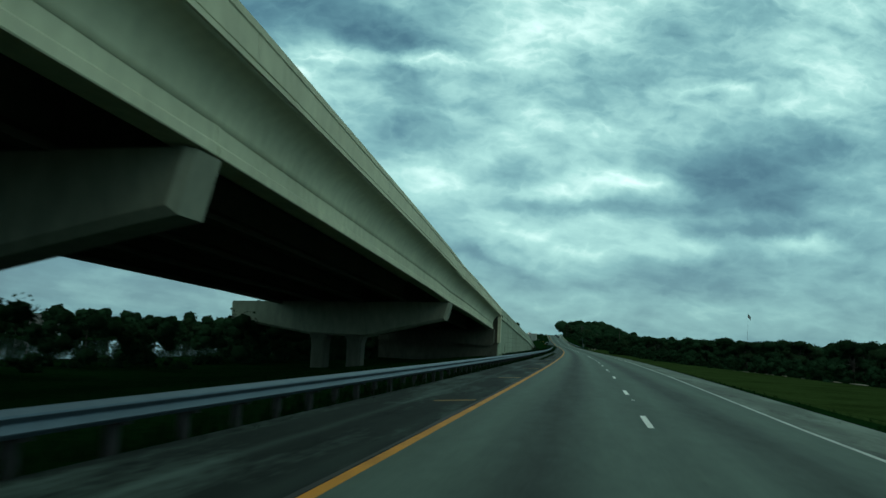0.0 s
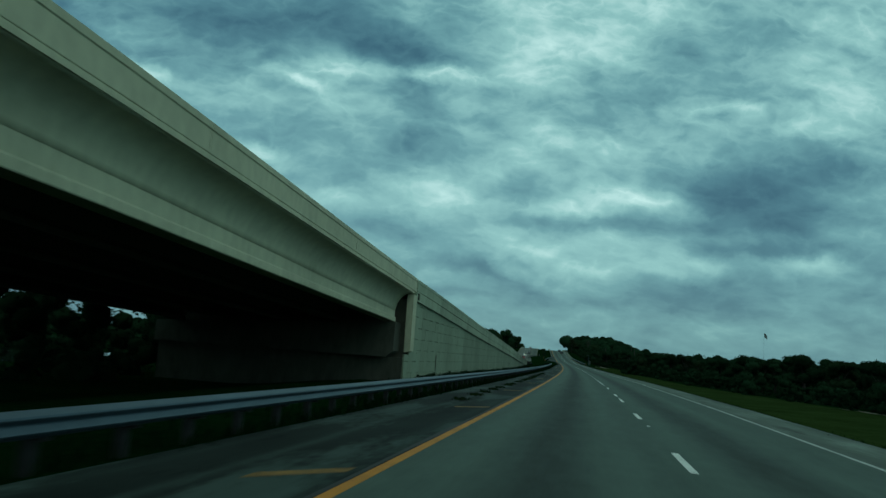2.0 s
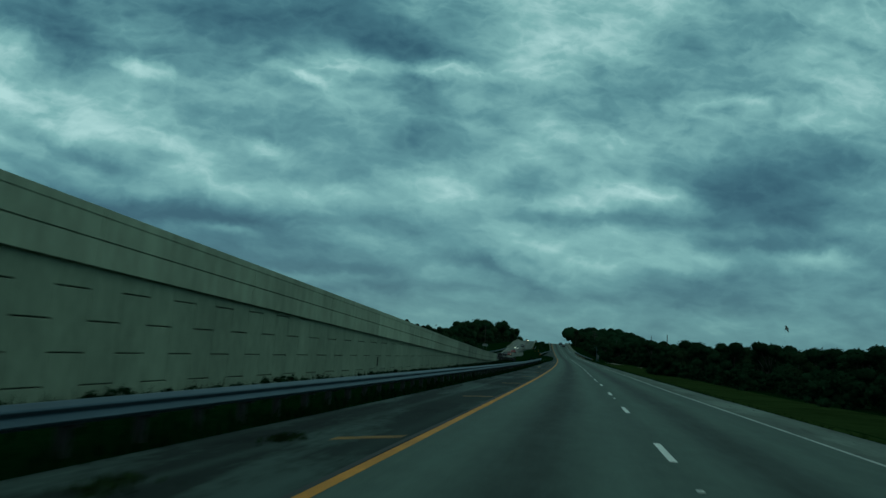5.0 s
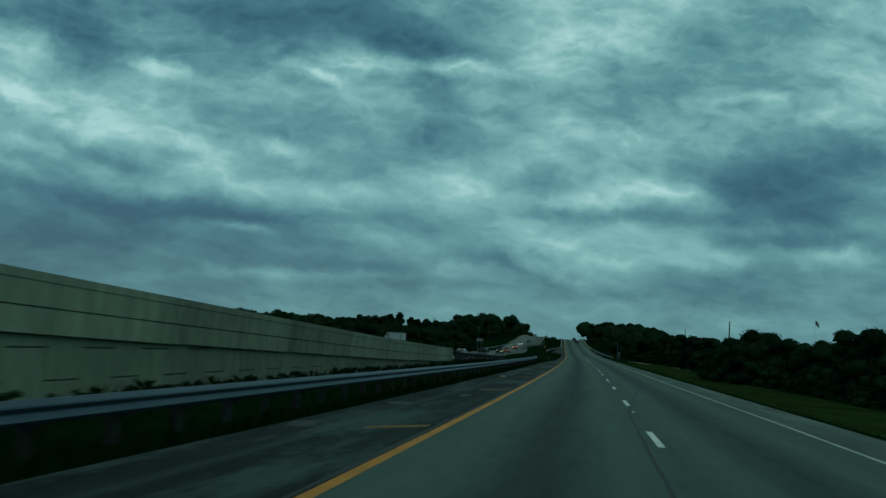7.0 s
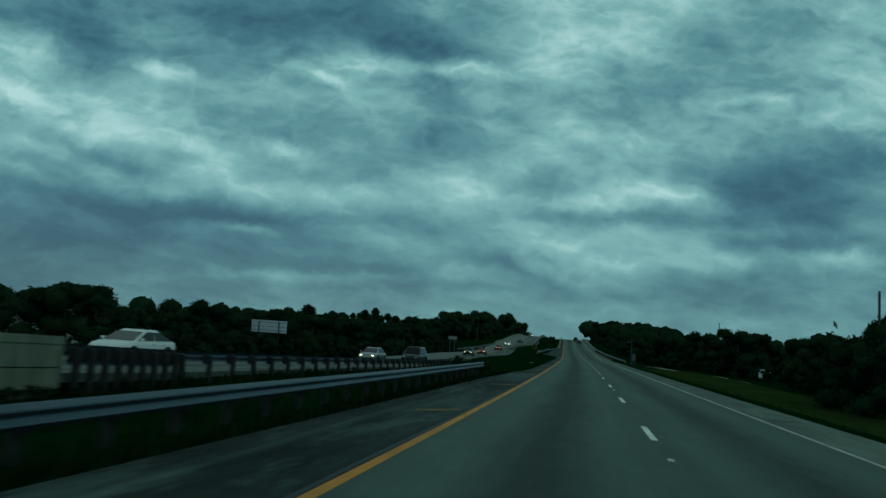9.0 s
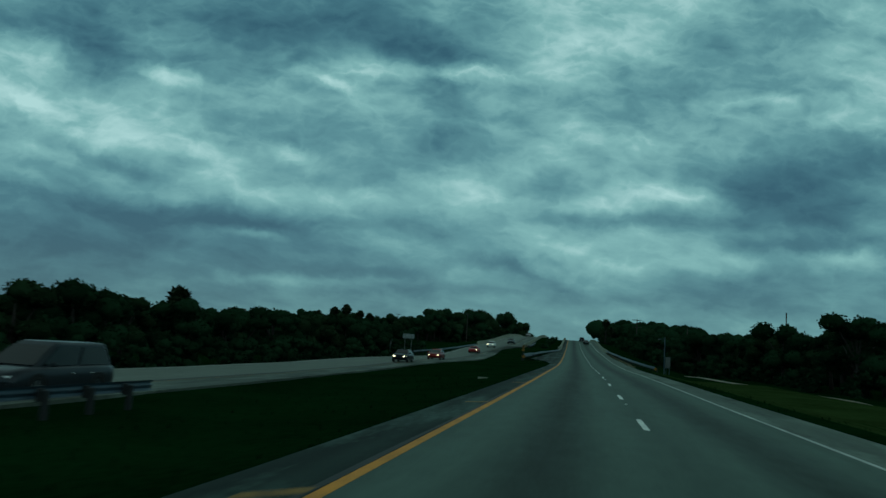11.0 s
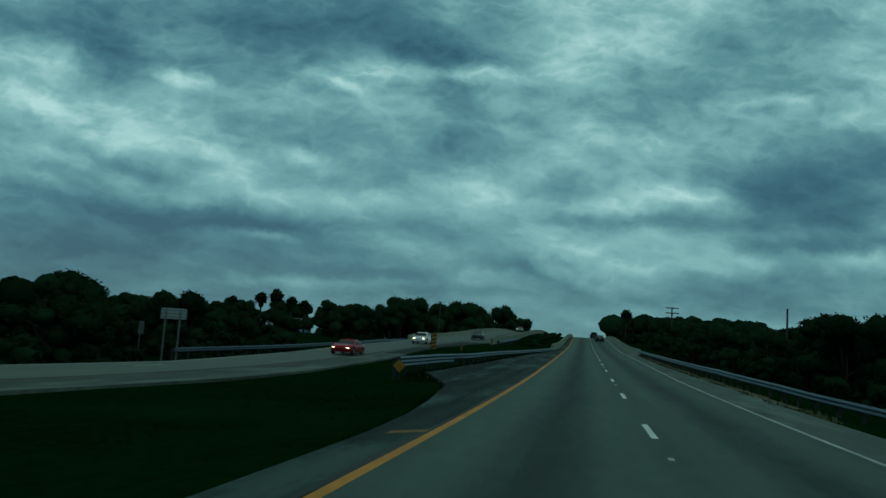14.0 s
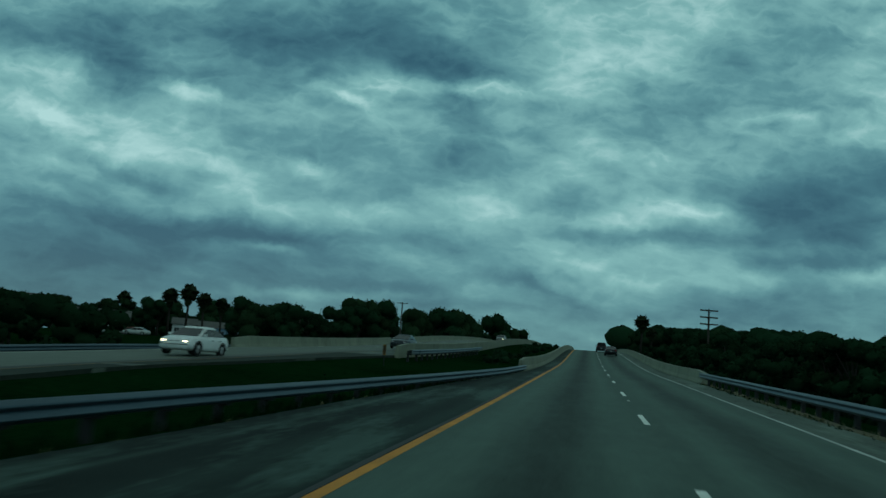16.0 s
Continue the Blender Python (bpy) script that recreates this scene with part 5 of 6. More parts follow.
# the pond beyond the thicket
def pond_edge(a):
    k = 1 + .10 * math.sin(3 * a + .6) + .06 * math.sin(5 * a) + .03 * math.sin(11 * a)
    s, x = 78 + 74 * k * math.cos(a), -53.5 + 19.5 * k * math.sin(a)
    return s, x


shore = [pond_edge(2 * math.pi * k / 72) for k in range(72)]
g = Geo()
rim_pts = [Vector((*P(s, x)[:2], natural(s) + .07)) for s, x in shore]
hub = [Vector((*P(78 + (s - 78) * .5, -53.5 + (x + 53.5) * .5)[:2], natural(78) + .07)) for s, x in shore]
low = [p - Vector((0, 0, .3)) for p in rim_pts]
g.add(rim_pts + hub + low, [(k, (k + 1) % 72, 72 + (k + 1) % 72, 72 + k) for k in range(72)] + [tuple(range(72, 144))] + [(144 + k, 144 + (k + 1) % 72, (k + 1) % 72, k) for k in range(72)])
tagged(new("water", g.mesh("water", M_WATER)), "still pale pond beyond the thicket under the flyover", "pond", kind="structure")
rows = []
s = 113.0
while s < 294:
    tall = .5 + .5 * noise.noise(Vector((s * .22, 9.1, 0)))
    if gr.random() < .72 + .3 * tall:
        x = bridge_edge(s) + gr.uniform(.25, .8)
        rows.append((s, x, ground_z(s, x) - .12, .24 + .62 * tall * gr.uniform(.5, 1.1)))
    s += gr.uniform(.35, .8)
woods("weeds", "rank dark weeds along the foot of the retaining wall", rows, 23, .06, 70, .42)
# thick bushes that hide the foot of the trees by the utility pole
rows = [(s, x, ground_z(s, x) - .4, h) for s, x, h in ((314, 25.5, 3.2), (318, 24.2, 3.8), (322, 22.8, 4.2), (325, 21.8, 4.6), (329, 21.4, 5.0), (333, 21.8, 5.2), (337, 23.2, 5.0), (342, 25.0, 4.6), (347, 26.8, 4.2), (353, 28.2, 3.8), (360, 29.2, 3.4))]
woods("roadside_bushes", "dense dark bushes closing the edge of the wood", rows, 29, .13, 900, .62)
# bushes on the median near the rail's end
rows = [(322, -5.2, ground_z(322, -5.2) - .2, 1.5), (326, -4.4, ground_z(326, -4.4) - .2, 1.3), (330, -4.8, ground_z(330, -4.8) - .2, 1.1), (318, -5.6, ground_z(318, -5.6) - .2, 1.2)]
woods("median_bush", "small green bush at the guardrail's end", rows, 14, .11, 420, .5)
rows = [(545 + 6 * k, -5.8 + .8 * math.sin(k * 2.1), zr(545 + 6 * k) - 1.6, 2.4 + .4 * math.sin(k)) for k in range(22)]
woods("median_shrubs", "dark shrubs between the two overpass carriageways", rows, 15, .16, 220, .6)


# ------------------------------------------------------------ dirt track
def dirt_strip(name, label, s0, s1, xf, half, mat=M_DIRT):
    g = Geo()
    g.sweep([[Vector((*P(s, xf(s) + d)[:2], ground_z(s, xf(s) + d) + (.05 if abs(d) < half * .9 else -.05))) for d in (-half, -half * .6, 0, half * .6, half)] for s in steps(s0, s1, 2)], closed=False)
    tagged(new(name, g.mesh(name, mat, True)), label, "dirt track", kind="structure")


dirt_strip("dirt_track", "pale sandy track winding beside the trees", 346, 453, lambda s: lin(s, (346, 21.8), (368, 23), (386, 24.5), (410, 24.8), (430, 23.4), (442, 20.5), (453, 18.8)) + .35 * math.sin(s * .3), .9)
dirt_strip("dirt_track", "pale sandy strip by the wood", 60, 175, lambda s: lin(s, (60, 40.5), (107, 38.6), (142, 33.8), (175, 29)) + .5 * math.sin(s * .15), .7)
dirt_strip("dirt_edge", "dry sandy soil between the shoulder and the guardrail", 447, 527, lambda s: right_edge(s) + .42 + .08 * math.sin(s * .5), .5, M_DRY)


# ------------------------------------------------------------ signs, poles, markers
def sign_back(s, x0, x1, top, high, label, group="", posts=2, mat=None):
    """A road sign seen from behind: sheet, stiffeners and posts."""
    g0 = min(ground_z(s, x0), ground_z(s, x1))
    p = P(s, (x0 + x1) / 2)
    t = thing("road_sign", pose(p.x, p.y, g0, 0, 0, heading(s)), label, "road sign", group or "road signs")
    w, z = abs(x1 - x0), top - g0
    part("sheet", Geo().box((0, .03, z - high / 2), (w, .02, high), bevel=.008), mat or M_SIGNBACK, t)
    for k in range(3):
        part("stiffener", Geo().box((0, .005, z - high * (.18 + .32 * k)), (w * .96, .03, .05)), M_SIGNBACK, t)
    for k in range(posts):
        px = 0 if posts == 1 else (-.28 + .56 * k) * w
        part("post", Geo().box((px, -.06, (z - .55) / 2), (.10 if w > 1 else .06, .10 if w > 1 else .06, z + .35), bevel=.008), M_POST if w > 3 else M_SIGNBACK, t)
    return t


sign_back(351.5, -32.4, -28.4, 2.62 + zr(351.5), 1.28, "wide pale road sign on two posts", mat=M_SIGNPALE)
sign_back(472, -28.95, -26.85, 2.42 + zr(472), .80, "small grey back of a road sign on two posts", mat=M_ALU)
sign_back(474, -31.85, -31.4, 1.3 + zr(474), 1.0, "narrow pale sign panel on one post", posts=1)
sign_back(424, -32.2, -31.8, 1.0 + zr(424), .8, "narrow pale marker panel in front of trees", posts=1)


def object_marker(s, x, z, high, wide, label):
    """Amber panel with slanting black bars on a post."""
    t = thing("object_marker", at(s, x, z), label, "road marker", "object markers")
    g0 = ground_z(s, x) - P(s, x, z).z
    part("panel", Geo().box((0, 0, high / 2), (wide, .02, high), bevel=.006), M_ORANGE, t)
    for k in range(4):
        zc = high * (.14 + .24 * k)
        g = Geo()
        front = [(-wide / 2 + .005, zc - .13), (wide / 2 - .005, zc + .02), (wide / 2 - .005, zc + .12), (-wide / 2 + .005, zc - .03)]
        g.sweep([[Vector((u, -.011, max(.005, min(high - .005, v)))) for u, v in front], [Vector((u, -.015, max(.005, min(high - .005, v)))) for u, v in front]])
        part("bar", g, M_BLACK, t)
    part("post", Geo().box((0, .035, (g0 - .3 + high) / 2), (.05, .05, high - g0 + .3), bevel=.006), M_POST, t)


object_marker(464.7, -6.55, .85, .95, .36, "amber and black striped panel on a post")
object_marker(520.0, -9.2, .55, .6, .2, "narrow amber marker panel beside the opposite lanes")
object_marker(486.0, -8.0, .35, .6, .18, "slim amber delineator on the grass median")


def utility_pole(s, x, top, label, arms=1, wide=2.4, r=.15):
    g0 = ground_z(s, x)
    p = P(s, x)
    t = thing("utility_pole", pose(p.x, p.y, g0, 0, 0, heading(s) + 12), label, "utility pole", "utility poles")
    h = top - g0
    part("pole", Geo().tube([(0, 0, -.4), (0, 0, h * .5), (0, 0, h)], [r * 1.15, r, r * .75], 9), M_WOOD, t)
    for k in range(arms):
        z = h - .35 - 1.3 * k
        arm = part("crossarm", Geo().box((0, -.17, z), (wide if k == 0 or arms > 2 else wide * .7, .10 if arms < 3 else .2, .13 if arms < 3 else .24), bevel=.012), M_WOOD, t)
        for u in (-.46, -.2, .2, .46):
            part("insulator", Geo().tube([(u * wide * (.98 if k == 0 or arms > 2 else .7), -.17, z + .06), (u * wide * (.98 if k == 0 or arms > 2 else .7), -.17, z + .14), (u * wide * (.98 if k == 0 or arms > 2 else .7), -.17, z + .24)], [.03, .055, .035], 6), M_POST, arm)
        part("brace", Geo().tube([(-.5, -.13, z - .04), (0, -.13, z - .6)], .025, 5), M_STEEL, t)
        part("brace", Geo().tube([(.5, -.13, z - .04), (0, -.13, z - .6)], .025, 5), M_STEEL, t)
    return t


utility_pole(331.3, 23.4, 8.1, "weathered wooden utility pole above the bushes", 0, r=.11)
utility_pole(470, 36.6, 12.3, "bare wooden utility pole above the trees", 0, r=.13)
utility_pole(526.5, 28.4, 11.4, "bare wooden utility pole rising from the wood", 0)
utility_pole(632.3, 24.8, 18.4, "wooden utility pole with three crossarms", 3, 3.4, .2)
utility_pole(662.8, -42.2, 18.5, "wooden utility pole with one crossarm", 1, 2.6, .18)
utility_pole(690, -78, 17.8, "distant wooden utility pole with one crossarm", 1, 2.6, .18)

# steel mast with its arm and the cabinet beside it
g0 = ground_z(446.9, 14.5)
p = P(446.9, 14.5)
mast = thing("sensor_mast", pose(p.x, p.y, g0, 0, 0, heading(447)), "grey steel mast with a short side arm", "mast")
H = P(446.9, 14.5, 4.25).z - g0
part("pole", Geo().tube([(0, 0, -.3), (0, 0, H)], [.075, .06], 10), M_STEEL, mast)
part("arm", Geo().box((-.42, 0, H - .12), (.95, .06, .06), bevel=.01), M_STEEL, mast)
part("strut", Geo().tube([(-.6, 0, H - .15), (0, 0, H - .55)], .02, 6), M_STEEL, mast)
part("sensor_head", Geo().box((-.82, -.02, H - .2), (.34, .2, .10), bevel=.02), M_CABINET, mast)
part("cap", Geo().box((0, 0, H + .06), (.12, .12, .12), bevel=.03), M_CABINET, mast)
part("base_flange", Geo().tube([(0, 0, -.02), (0, 0, .04)], .17, 10), M_STEEL, mast)
g1 = ground_z(447.4, 15.05)
p = P(447.4, 15.05)
cab = thing("roadside_cabinet", pose(p.x, p.y, g1, 0, 0, heading(447)), "grey equipment cabinet on two legs beside a mast", "cabinet")
part("body", Geo().box((0, 0, 1.72), (.62, .42, 1.55), bevel=.02), M_CABINET, cab)
part("door", Geo().box((0, -.222, 1.72), (.54, .02, 1.42), bevel=.006), M_CABINET, cab)
part("handle", Geo().box((.2, -.24, 1.7), (.03, .03, .16), bevel=.006), M_JOINT, cab)
for k in (-1, 1):
    part("leg", Geo().box((.22 * k, 0, .45), (.08, .08, 1.4), bevel=.008), M_STEEL, cab)

# concrete drain inlet in the median's grass
p = P(381.1, -3.75)
inlet = thing("drain_inlet", pose(p.x, p.y, ground_z(381.1, -3.75), 0, 0, heading(381)), "pale concrete drain inlet sunk in the grass", "drain")
part("slab", Geo().box((0, 0, -.01), (.62, .5, .14), bevel=.03), M_PARAPET, inlet)
part("grate", Geo().box((0, 0, .064), (.38, .28, .012), bevel=.004), M_JOINT, inlet)

# a dropped can on the shoulder
p = P(253.2, -1.62, .05)
can = thing("crushed_can", pose(p.x, p.y, p.z - .045, 0, 0, 35), "small pale crushed can on the shoulder", "litter")
part("can", Geo().tube([(-.15, 0, .06), (-.09, 0, .085), (.0, .0, .07), (.09, 0, .09), (.14, 0, .10)], [.06, .085, .06, .08, .06], 9), plain("can_tin", (.30, .22, .14), .6, .0), can)


# ------------------------------------------------------------ houses beyond the trees
def house(s, x, w, d, h, wall_mat, label, turn=0.0):
    g0 = ground_z(s, x)
    p = P(s, x)
    t = thing("house", pose(p.x, p.y, g0, 0, 0, heading(s) + turn), label, "house", "houses beyond the trees")
    part("wall", Geo().box((0, 0, h / 2 - .2), (w, d, h + .4)), wall_mat, t)
    r = Geo()
    r.sweep([[Vector((a, -d / 2 - .4, h - .1)), Vector((a, 0, h + d * .24)), Vector((a, d / 2 + .4, h - .1)), Vector((a, 0, h + d * .24 - .16))] for a in (-w / 2 - .4, w / 2 + .4)])
    roof = part("roof", r, M_ROOF, t)
    part("gable", Geo().sweep([[Vector((a, -d / 2, h)), Vector((a, 0, h + d * .22)), Vector((a, d / 2, h))] for a in (-w / 2 + .05, w / 2 - .05)]), wall_mat, t)
    for k in range(3):
        win = part("window", Geo().box((-w * .3 + k * w * .3, -d / 2 - .01, h * .55), (1.3, .08, 1.2), bevel=.01), M_ALU, t)
        for j in (-1, 1):
            part("pane", Geo().box((-w * .3 + k * w * .3 + j * .31, -d / 2 - .055, h * .55), (.56, .02, 1.06)), M_PANE, win)
    part("door", Geo().box((w * .44, -d / 2 - .02, 1.0), (.9, .08, 2.05), bevel=.01), M_ROOF, t)
    return t


house(680, -96.5, 12, 7, 3.3, M_BLUE, "long blue house with a row of windows behind palms", 26)
house(677, -106, 6, 7, 3.7, M_STUCCO, "white gabled house beside a blue one", 26)
house(661, -144, 7, 7, 7.2, M_TAN, "tall tan house rising above the trees", 30)
house(612, -88, 9, 7, 2.8, M_TAN, "low tan house under trees by parked cars", 30)
house(352, -60, 13, 8, 2.4, M_STUCCO, "low pale house half hidden by trees", 15)
house(380, -70, 10, 8, 2.4, M_STUCCO, "low pale house deep in the wood", 10)
house(128, -93, 9, 7, 2.0, M_STUCCO, "low pale house on the pond's far bank", 20)


# ------------------------------------------------------------ vehicles
def loft_section(w, zb, zt, crown=.03):
    half = [(w * .80, zb), (w * .96, zb + .07), (w, zb + .18), (w, zb + (zt - zb) * .62), (w * .97, zt - .10), (w * .90, zt), (w * .5, zt + crown * .7)]
    return half + [(0, zt + crown)] + [(-x, z) for x, z in reversed(half)]


SHAPES = {
    # length, half width, roof, stations (part of length, half-width factor, underside, top), cabin (rear foot, rear roof, front roof, front foot)
    "sedan": (4.75, .90, 1.44, [(-.5, .80, .46, .70), (-.485, .90, .34, .88), (-.42, .97, .26, .95), (-.25, 1, .22, .96), (0, 1, .21, .94), (.2, 1, .22, .93), (.29, .99, .22, .90), (.42, .95, .24, .80), (.475, .88, .27, .71), (.5, .76, .34, .56)], (-.445, -.20, .04, .295)),
    "coupe": (4.55, .92, 1.27, [(-.5, .82, .44, .66), (-.485, .92, .34, .82), (-.40, .99, .25, .90), (-.25, 1, .2, .90), (0, .98, .19, .86), (.2, .98, .2, .85), (.29, .99, .2, .83), (.42, .95, .22, .72), (.475, .88, .25, .62), (.5, .74, .32, .48)], (-.40, -.17, .02, .20)),
    "suv": (4.65, .93, 1.72, [(-.5, .84, .50, .80), (-.49, .94, .40, 1.02), (-.44, .99, .32, 1.08), (-.25, 1, .28, 1.08), (0, 1, .27, 1.06), (.22, 1, .27, 1.05), (.29, .99, .27, 1.03), (.42, .96, .30, .95), (.48, .90, .32, .84), (.5, .80, .40, .66)], (-.485, -.42, .06, .25)),
    "compact": (4.25, .87, 1.44, [(-.5, .80, .48, .74), (-.485, .90, .36, .92), (-.42, .97, .27, .99), (-.25, 1, .23, .97), (0, 1, .22, .95), (.2, 1, .23, .94), (.29, .99, .23, .91), (.42, .95, .25, .82), (.475, .89, .28, .73), (.5, .78, .35, .58)], (-.43, -.21, .05, .29)),
    "van": (5.0, .97, 1.76, [(-.5, .86, .46, .80), (-.49, .95, .36, 1.00), (-.44, 1, .28, 1.04), (-.25, 1, .24, 1.04), (0, 1, .24, 1.02), (.22, 1, .24, 1.0), (.32, .99, .24, .97), (.43, .95, .27, .86), (.48, .88, .30, .74), (.5, .76, .38, .58)], (-.488, -.44, .10, .335)),
}
WHEEL_CACHE = {}


def vehicle(kind, s, x, z, turn, paint_col, label, lit=False, metal=.25):
    Ln, hw, roof, st, cab_y = SHAPES[kind]
    mat = surface("car_paint", paint_col, .28, metal, grain=2, stain=.5, var=.10, bump=0, spec=.12)
    car = thing("car", at(s, x, z, turn), label, "car", "traffic")
    body = Geo().sweep([[Vector((a, f * Ln, b)) for a, b in loft_section(hw * k, zb, zt)] for f, k, zb, zt in st])
    bo = part("body", body, mat, car, smooth=True)
    belt = lambda f: float(np.interp(f, [q[0] for q in st], [q[3] for q in st])) - .015
    r0, r1, f1, f0 = (q * Ln for q in cab_y)

    def ring(k):
        """The cabin's outline at height share k from belt to roof."""
        ya, yb = r0 + (r1 - r0) * k, f0 + (f1 - f0) * k
        w = hw * (.90 - .20 * k)
        za, zb = belt(cab_y[0]), belt(cab_y[3])
        zz = lambda y: (za + (zb - za) * (y - r0) / (f0 - r0)) * (1 - k) + (roof - .05) * k
        pts = [(-w * .91, ya), (w * .91, ya), (w, ya + .13), (w, (ya + yb) / 2), (w, yb - .14), (w * .92, yb), (-w * .92, yb), (-w, yb - .14), (-w, (ya + yb) / 2), (-w, ya + .13)]
        return [Vector((a, y, zz(y))) for a, y in pts]
    g = Geo().sweep([ring(0), ring(.5), ring(.88), ring(.96), [Vector((p.x * .93, p.y * .96 + (r1 + f1) / 2 * .04, roof - .018)) for p in ring(1)], [Vector((p.x * .78, p.y * .84 + (r1 + f1) / 2 * .16, roof)) for p in ring(1)]])
    part("cabin", g, mat, car, smooth=False)
    # glazing, a little proud of the cabin
    lo, hi = ring(.10), ring(.86)
    out = lambda p, d: p + Vector(d)

    def pane(name, i, j, d, a=0.0, b=1.0, par=car):
        q = [lo[i].lerp(lo[j], a), lo[i].lerp(lo[j], b), hi[i].lerp(hi[j], b), hi[i].lerp(hi[j], a)]
        gg = Geo().sweep([[out(v, Vector(d) * .02) for v in q], [out(v, Vector(d) * .034) for v in q]])
        part(name, gg, M_GLASS, par)
    pane("rear_window", 0, 1, (0, -1, .5))
    pane("windscreen", 5, 6, (0, 1, .6))
    for (i, j), d in (((2, 3), (1, 0, .2)), ((3, 4), (1, 0, .2)), ((8, 9), (-1, 0, .2)), ((7, 8), (-1, 0, .2))):
        pane("side_window", i, j, d, .05, .95)
    if kind not in WHEEL_CACHE:
        r = .33 if kind in ("sedan", "coupe", "compact") else .37
        prof = [(r * .62, -.10), (r * .93, -.11), (r, -.07), (r, .07), (r * .93, .11), (r * .62, .10)]
        ty = Geo()
        ty.sweep([[Vector((b, a * math.cos(t), a * math.sin(t))) for a, b in prof] for t in (2 * math.pi * k / 18 for k in range(19))])
        rim = Geo().tube([(-.085, 0, 0), (.085, 0, 0)], r * .62, 14)
        for k in range(5):
            t = 2 * math.pi * k / 5
            rim.box((.0, 0, r * .32), (.20, .07, r * .5), pose(0, 0, 0, 72 * k, 0, 0), .01)
        rim.tube([(-.105, 0, 0), (.105, 0, 0)], r * .14, 8)
        WHEEL_CACHE[kind] = (r, ty.mesh("tyre", M_RUBBER, True), rim.mesh("rim", M_RIM))
    r, tm, rm = WHEEL_CACHE[kind]
    for yy in (.305 * Ln, -.30 * Ln):
        for k in (-1, 1):
            w = part("tyre", tm, M_RUBBER, car, m=pose(k * (hw - .10), yy, r))
            part("rim", rm, M_RIM, w)
            part("wheel_arch", Geo().sweep([[Vector((k * (hw - .02), yy + (r + .07) * math.cos(t), r + (r + .07) * math.sin(t))), Vector((k * (hw + .012), yy + (r + .07) * math.cos(t), r + (r + .07) * math.sin(t))), Vector((k * (hw + .012), yy + r * .99 * math.cos(t), r + r * .99 * math.sin(t))), Vector((k * (hw - .02), yy + r * .99 * math.cos(t), r + r * .99 * math.sin(t)))] for t in (math.pi * q / 8 for q in range(9))]), M_RUBBER, car)
    zf, zrr = belt(.46), belt(-.46)
    for k in (-1, 1):
        part("headlight", Geo().box((k * hw * .62, Ln * .480, zf - .10), (.26, .10, .10), bevel=.03), M_LAMP_ON if lit else M_LAMP, car)
        part("tail_light", Geo().box((k * hw * .72, -Ln * .488, zrr - .12), (.26, .07, .16), bevel=.02), M_TAIL, car)
        part("mirror", Geo().box((k * (hw + .06), Ln * .20, belt(.2) + .08), (.18, .10, .13), bevel=.03), mat, car)
        part("door_handle", Geo().box((k * (hw + .005), -.02 * Ln, .78), (.03, .2, .035), bevel=.008), M_CHROME, car)
        part("door_handle", Geo().box((k * (hw + .005), -.22 * Ln, .78), (.03, .2, .035), bevel=.008), M_CHROME, car)
    part("grille", Geo().box((0, Ln * .487, zf - .14), (hw * .75, .06, .13), bevel=.02), M_BLACK, car)
    part("front_bumper", Geo().box((0, Ln * .484, .40), (hw * 1.5, .10, .12), bevel=.04), M_BLACK, car)
    part("rear_bumper", Geo().box((0, -Ln * .490, .46), (hw * 1.6, .08, .14), bevel=.03), mat if kind == "sedan" else M_BLACK, car)
    part("number_plate", Geo().box((0, -Ln * .503, .66), (.31, .02, .15), bevel=.004), M_ALU, car)
    return car


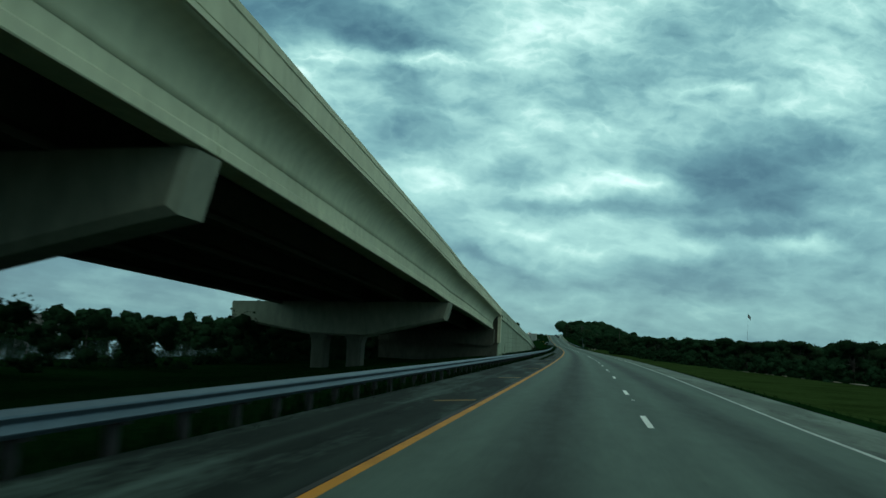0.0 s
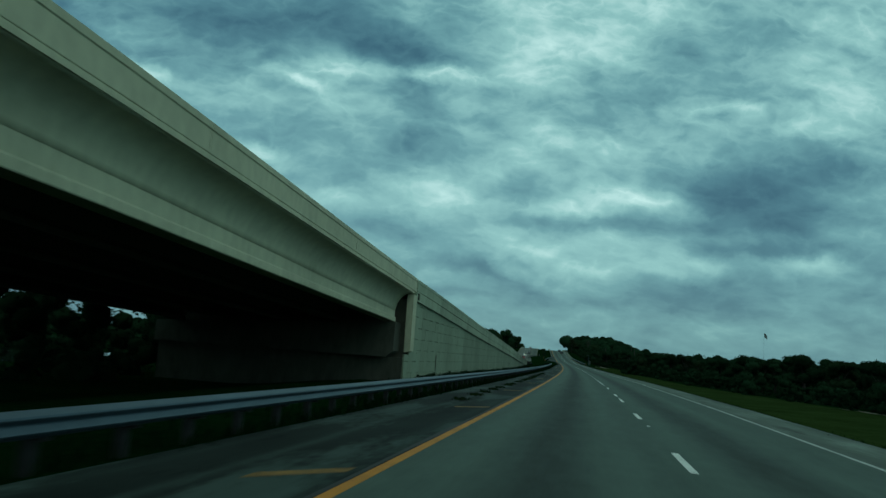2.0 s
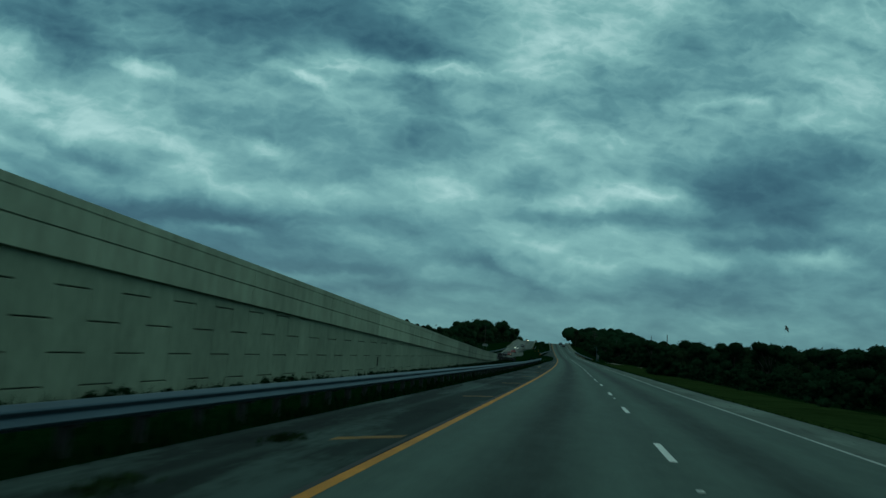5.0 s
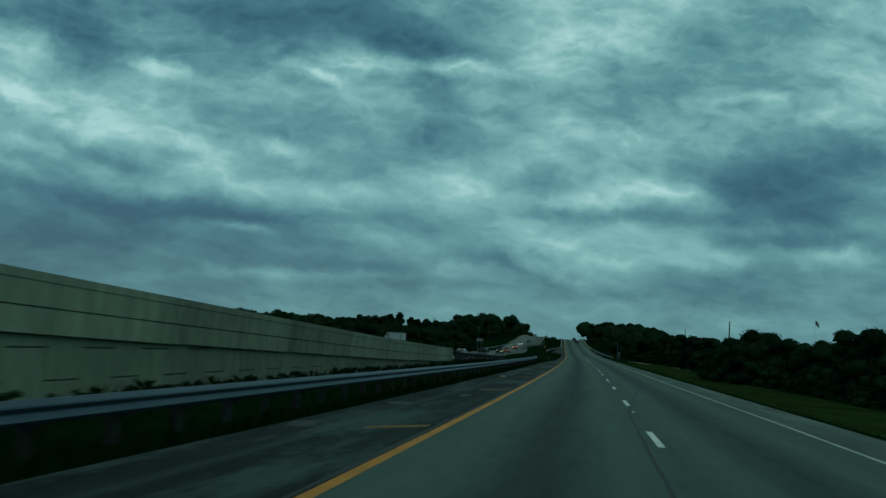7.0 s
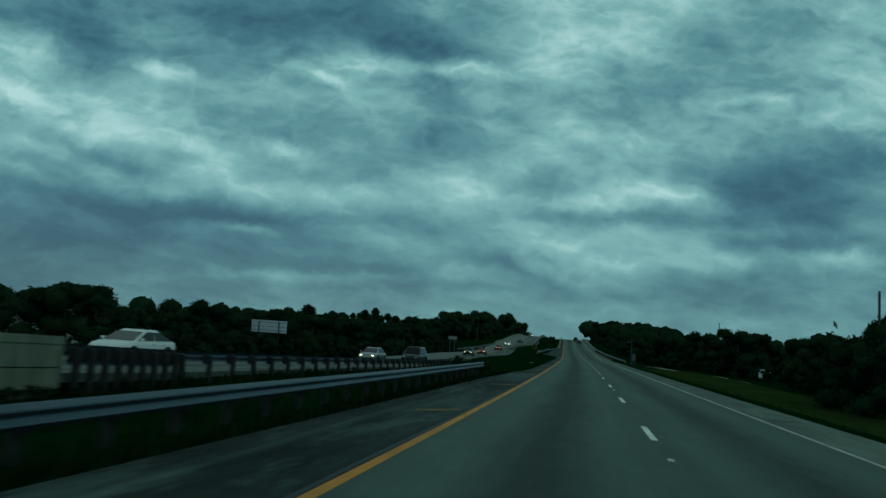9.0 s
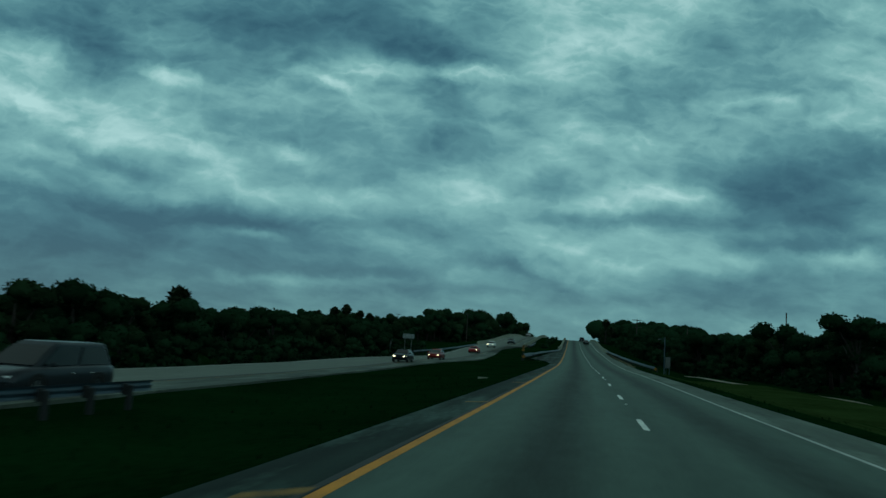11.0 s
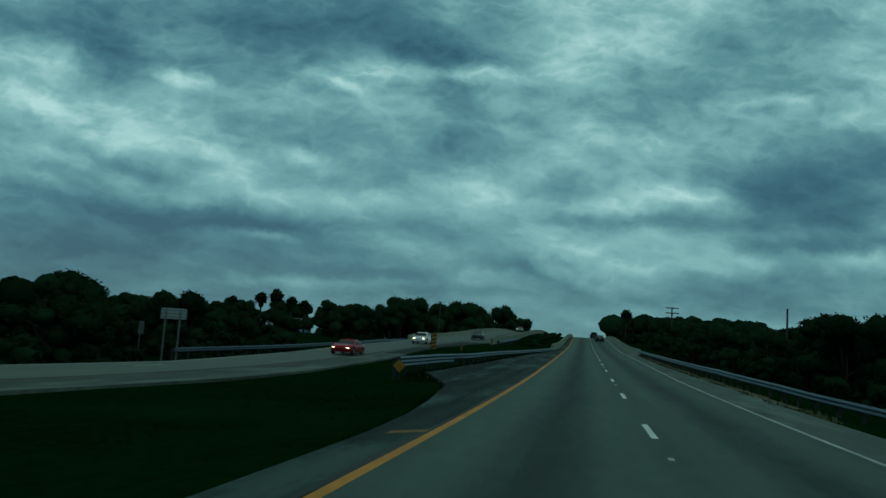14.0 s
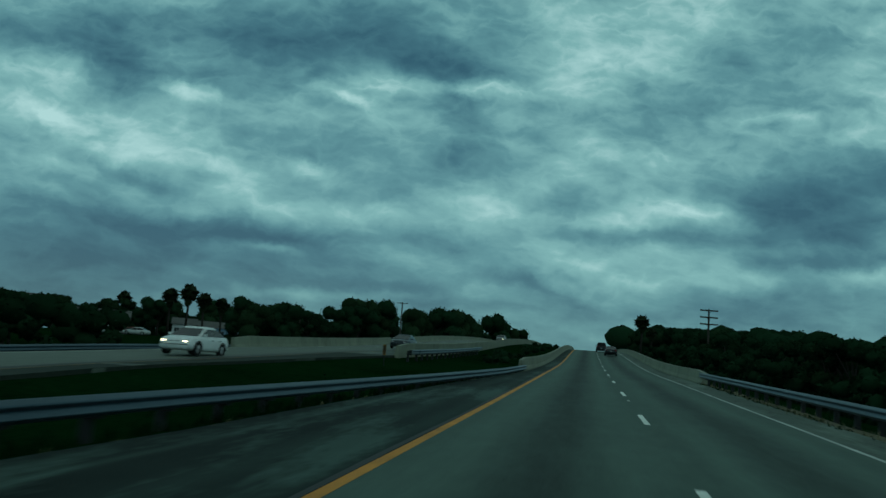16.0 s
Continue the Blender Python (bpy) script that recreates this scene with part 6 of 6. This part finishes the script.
oz = lambda s: opp_z(s) - .015 * 5
vehicle("sedan", 303.2, -17.4, oz(303.2), 180, (.70, .73, .72), "white saloon car on the opposite lanes", False, 0)
vehicle("sedan", 347, -17.6, oz(347), 180, (.30, .33, .33), "silver saloon car with headlights on the opposite lanes", True, .6)
vehicle("van", 352, -14.4, oz(352), 180, (.030, .036, .042), "dark minivan on the opposite inner lane", False, .3)
vehicle("compact", 417, -17.0, oz(417), 180, (.006, .010, .015), "dark blue rounded saloon car with lit headlights", True, .1)
vehicle("sedan", 436.5, -16.6, oz(436.5), 180, (.20, .018, .016), "dark red saloon car with lit headlights", True, .2)
vehicle("coupe", 481, -16.8, oz(481), 180, (.34, .016, .020), "bright red low coupe on the opposite lanes", True, .2)
vehicle("compact", 511, -16.6, oz(511), 180, (.72, .75, .74), "white saloon car with lit headlights on the overpass", True, 0)
vehicle("sedan", 550, -15.0, oz(549), 180, (.040, .050, .058), "dark grey car behind the overpass parapet", False, .4)
vehicle("sedan", 640, -15.2, oz(640), 180, (.20, .2, .2), "distant car with lit headlights on the overpass", True, .3)
vehicle("sedan", 598, 5.95, .004, 0, (.035, .038, .042), "dark saloon car climbing the overpass in the outer lane", False, .4)
vehicle("suv", 622, 4.9, .004, 0, (.022, .024, .028), "black sport utility car near the crest of the overpass", False, .3)
vehicle("suv", 402, 31.5, ground_z(402, 31.5) - zr(402) + .02, -14, (.62, .65, .65), "white utility car parked by the sandy track", False, 0)
for k, (s, x) in enumerate(((601, -80), (604, -83), (609, -79), (612, -82))):
    vehicle("sedan", s, x, ground_z(s, x) - zr(s) + .01, 80 + 9 * k, ((.6, .62, .62), (.16, .2, .24), (.5, .52, .5), (.3, .1, .08))[k], ("white saloon car parked by a house", "dark blue saloon car parked by a house", "pale grey saloon car parked under trees", "red saloon car parked under trees")[k])

M_FLAG = surface("grey_flag_cloth", (.16, .18, .18), .8, grain=.5, stain=.2, var=.3, bump=0)
# far flag above the woods
flag = thing("flagpole", pose(*P(1288, 317)[:2], natural(1288), 0, 0, 20), "tall distant flagpole with a furled grey flag", "flagpole")
part("pole", Geo().tube([(0, 0, 0), (0, 0, 66)], [.16, .05], 6), M_STEEL, flag)
part("flag", Geo().sweep([[Vector((x + .6 * math.sin(x * .9), .5 * math.sin(x * 1.3), z - .75 * x)) for x in (.2, 1.5, 3, 4.5, 6)] for z in (66, 63, 60)], closed=False), M_FLAG, flag)
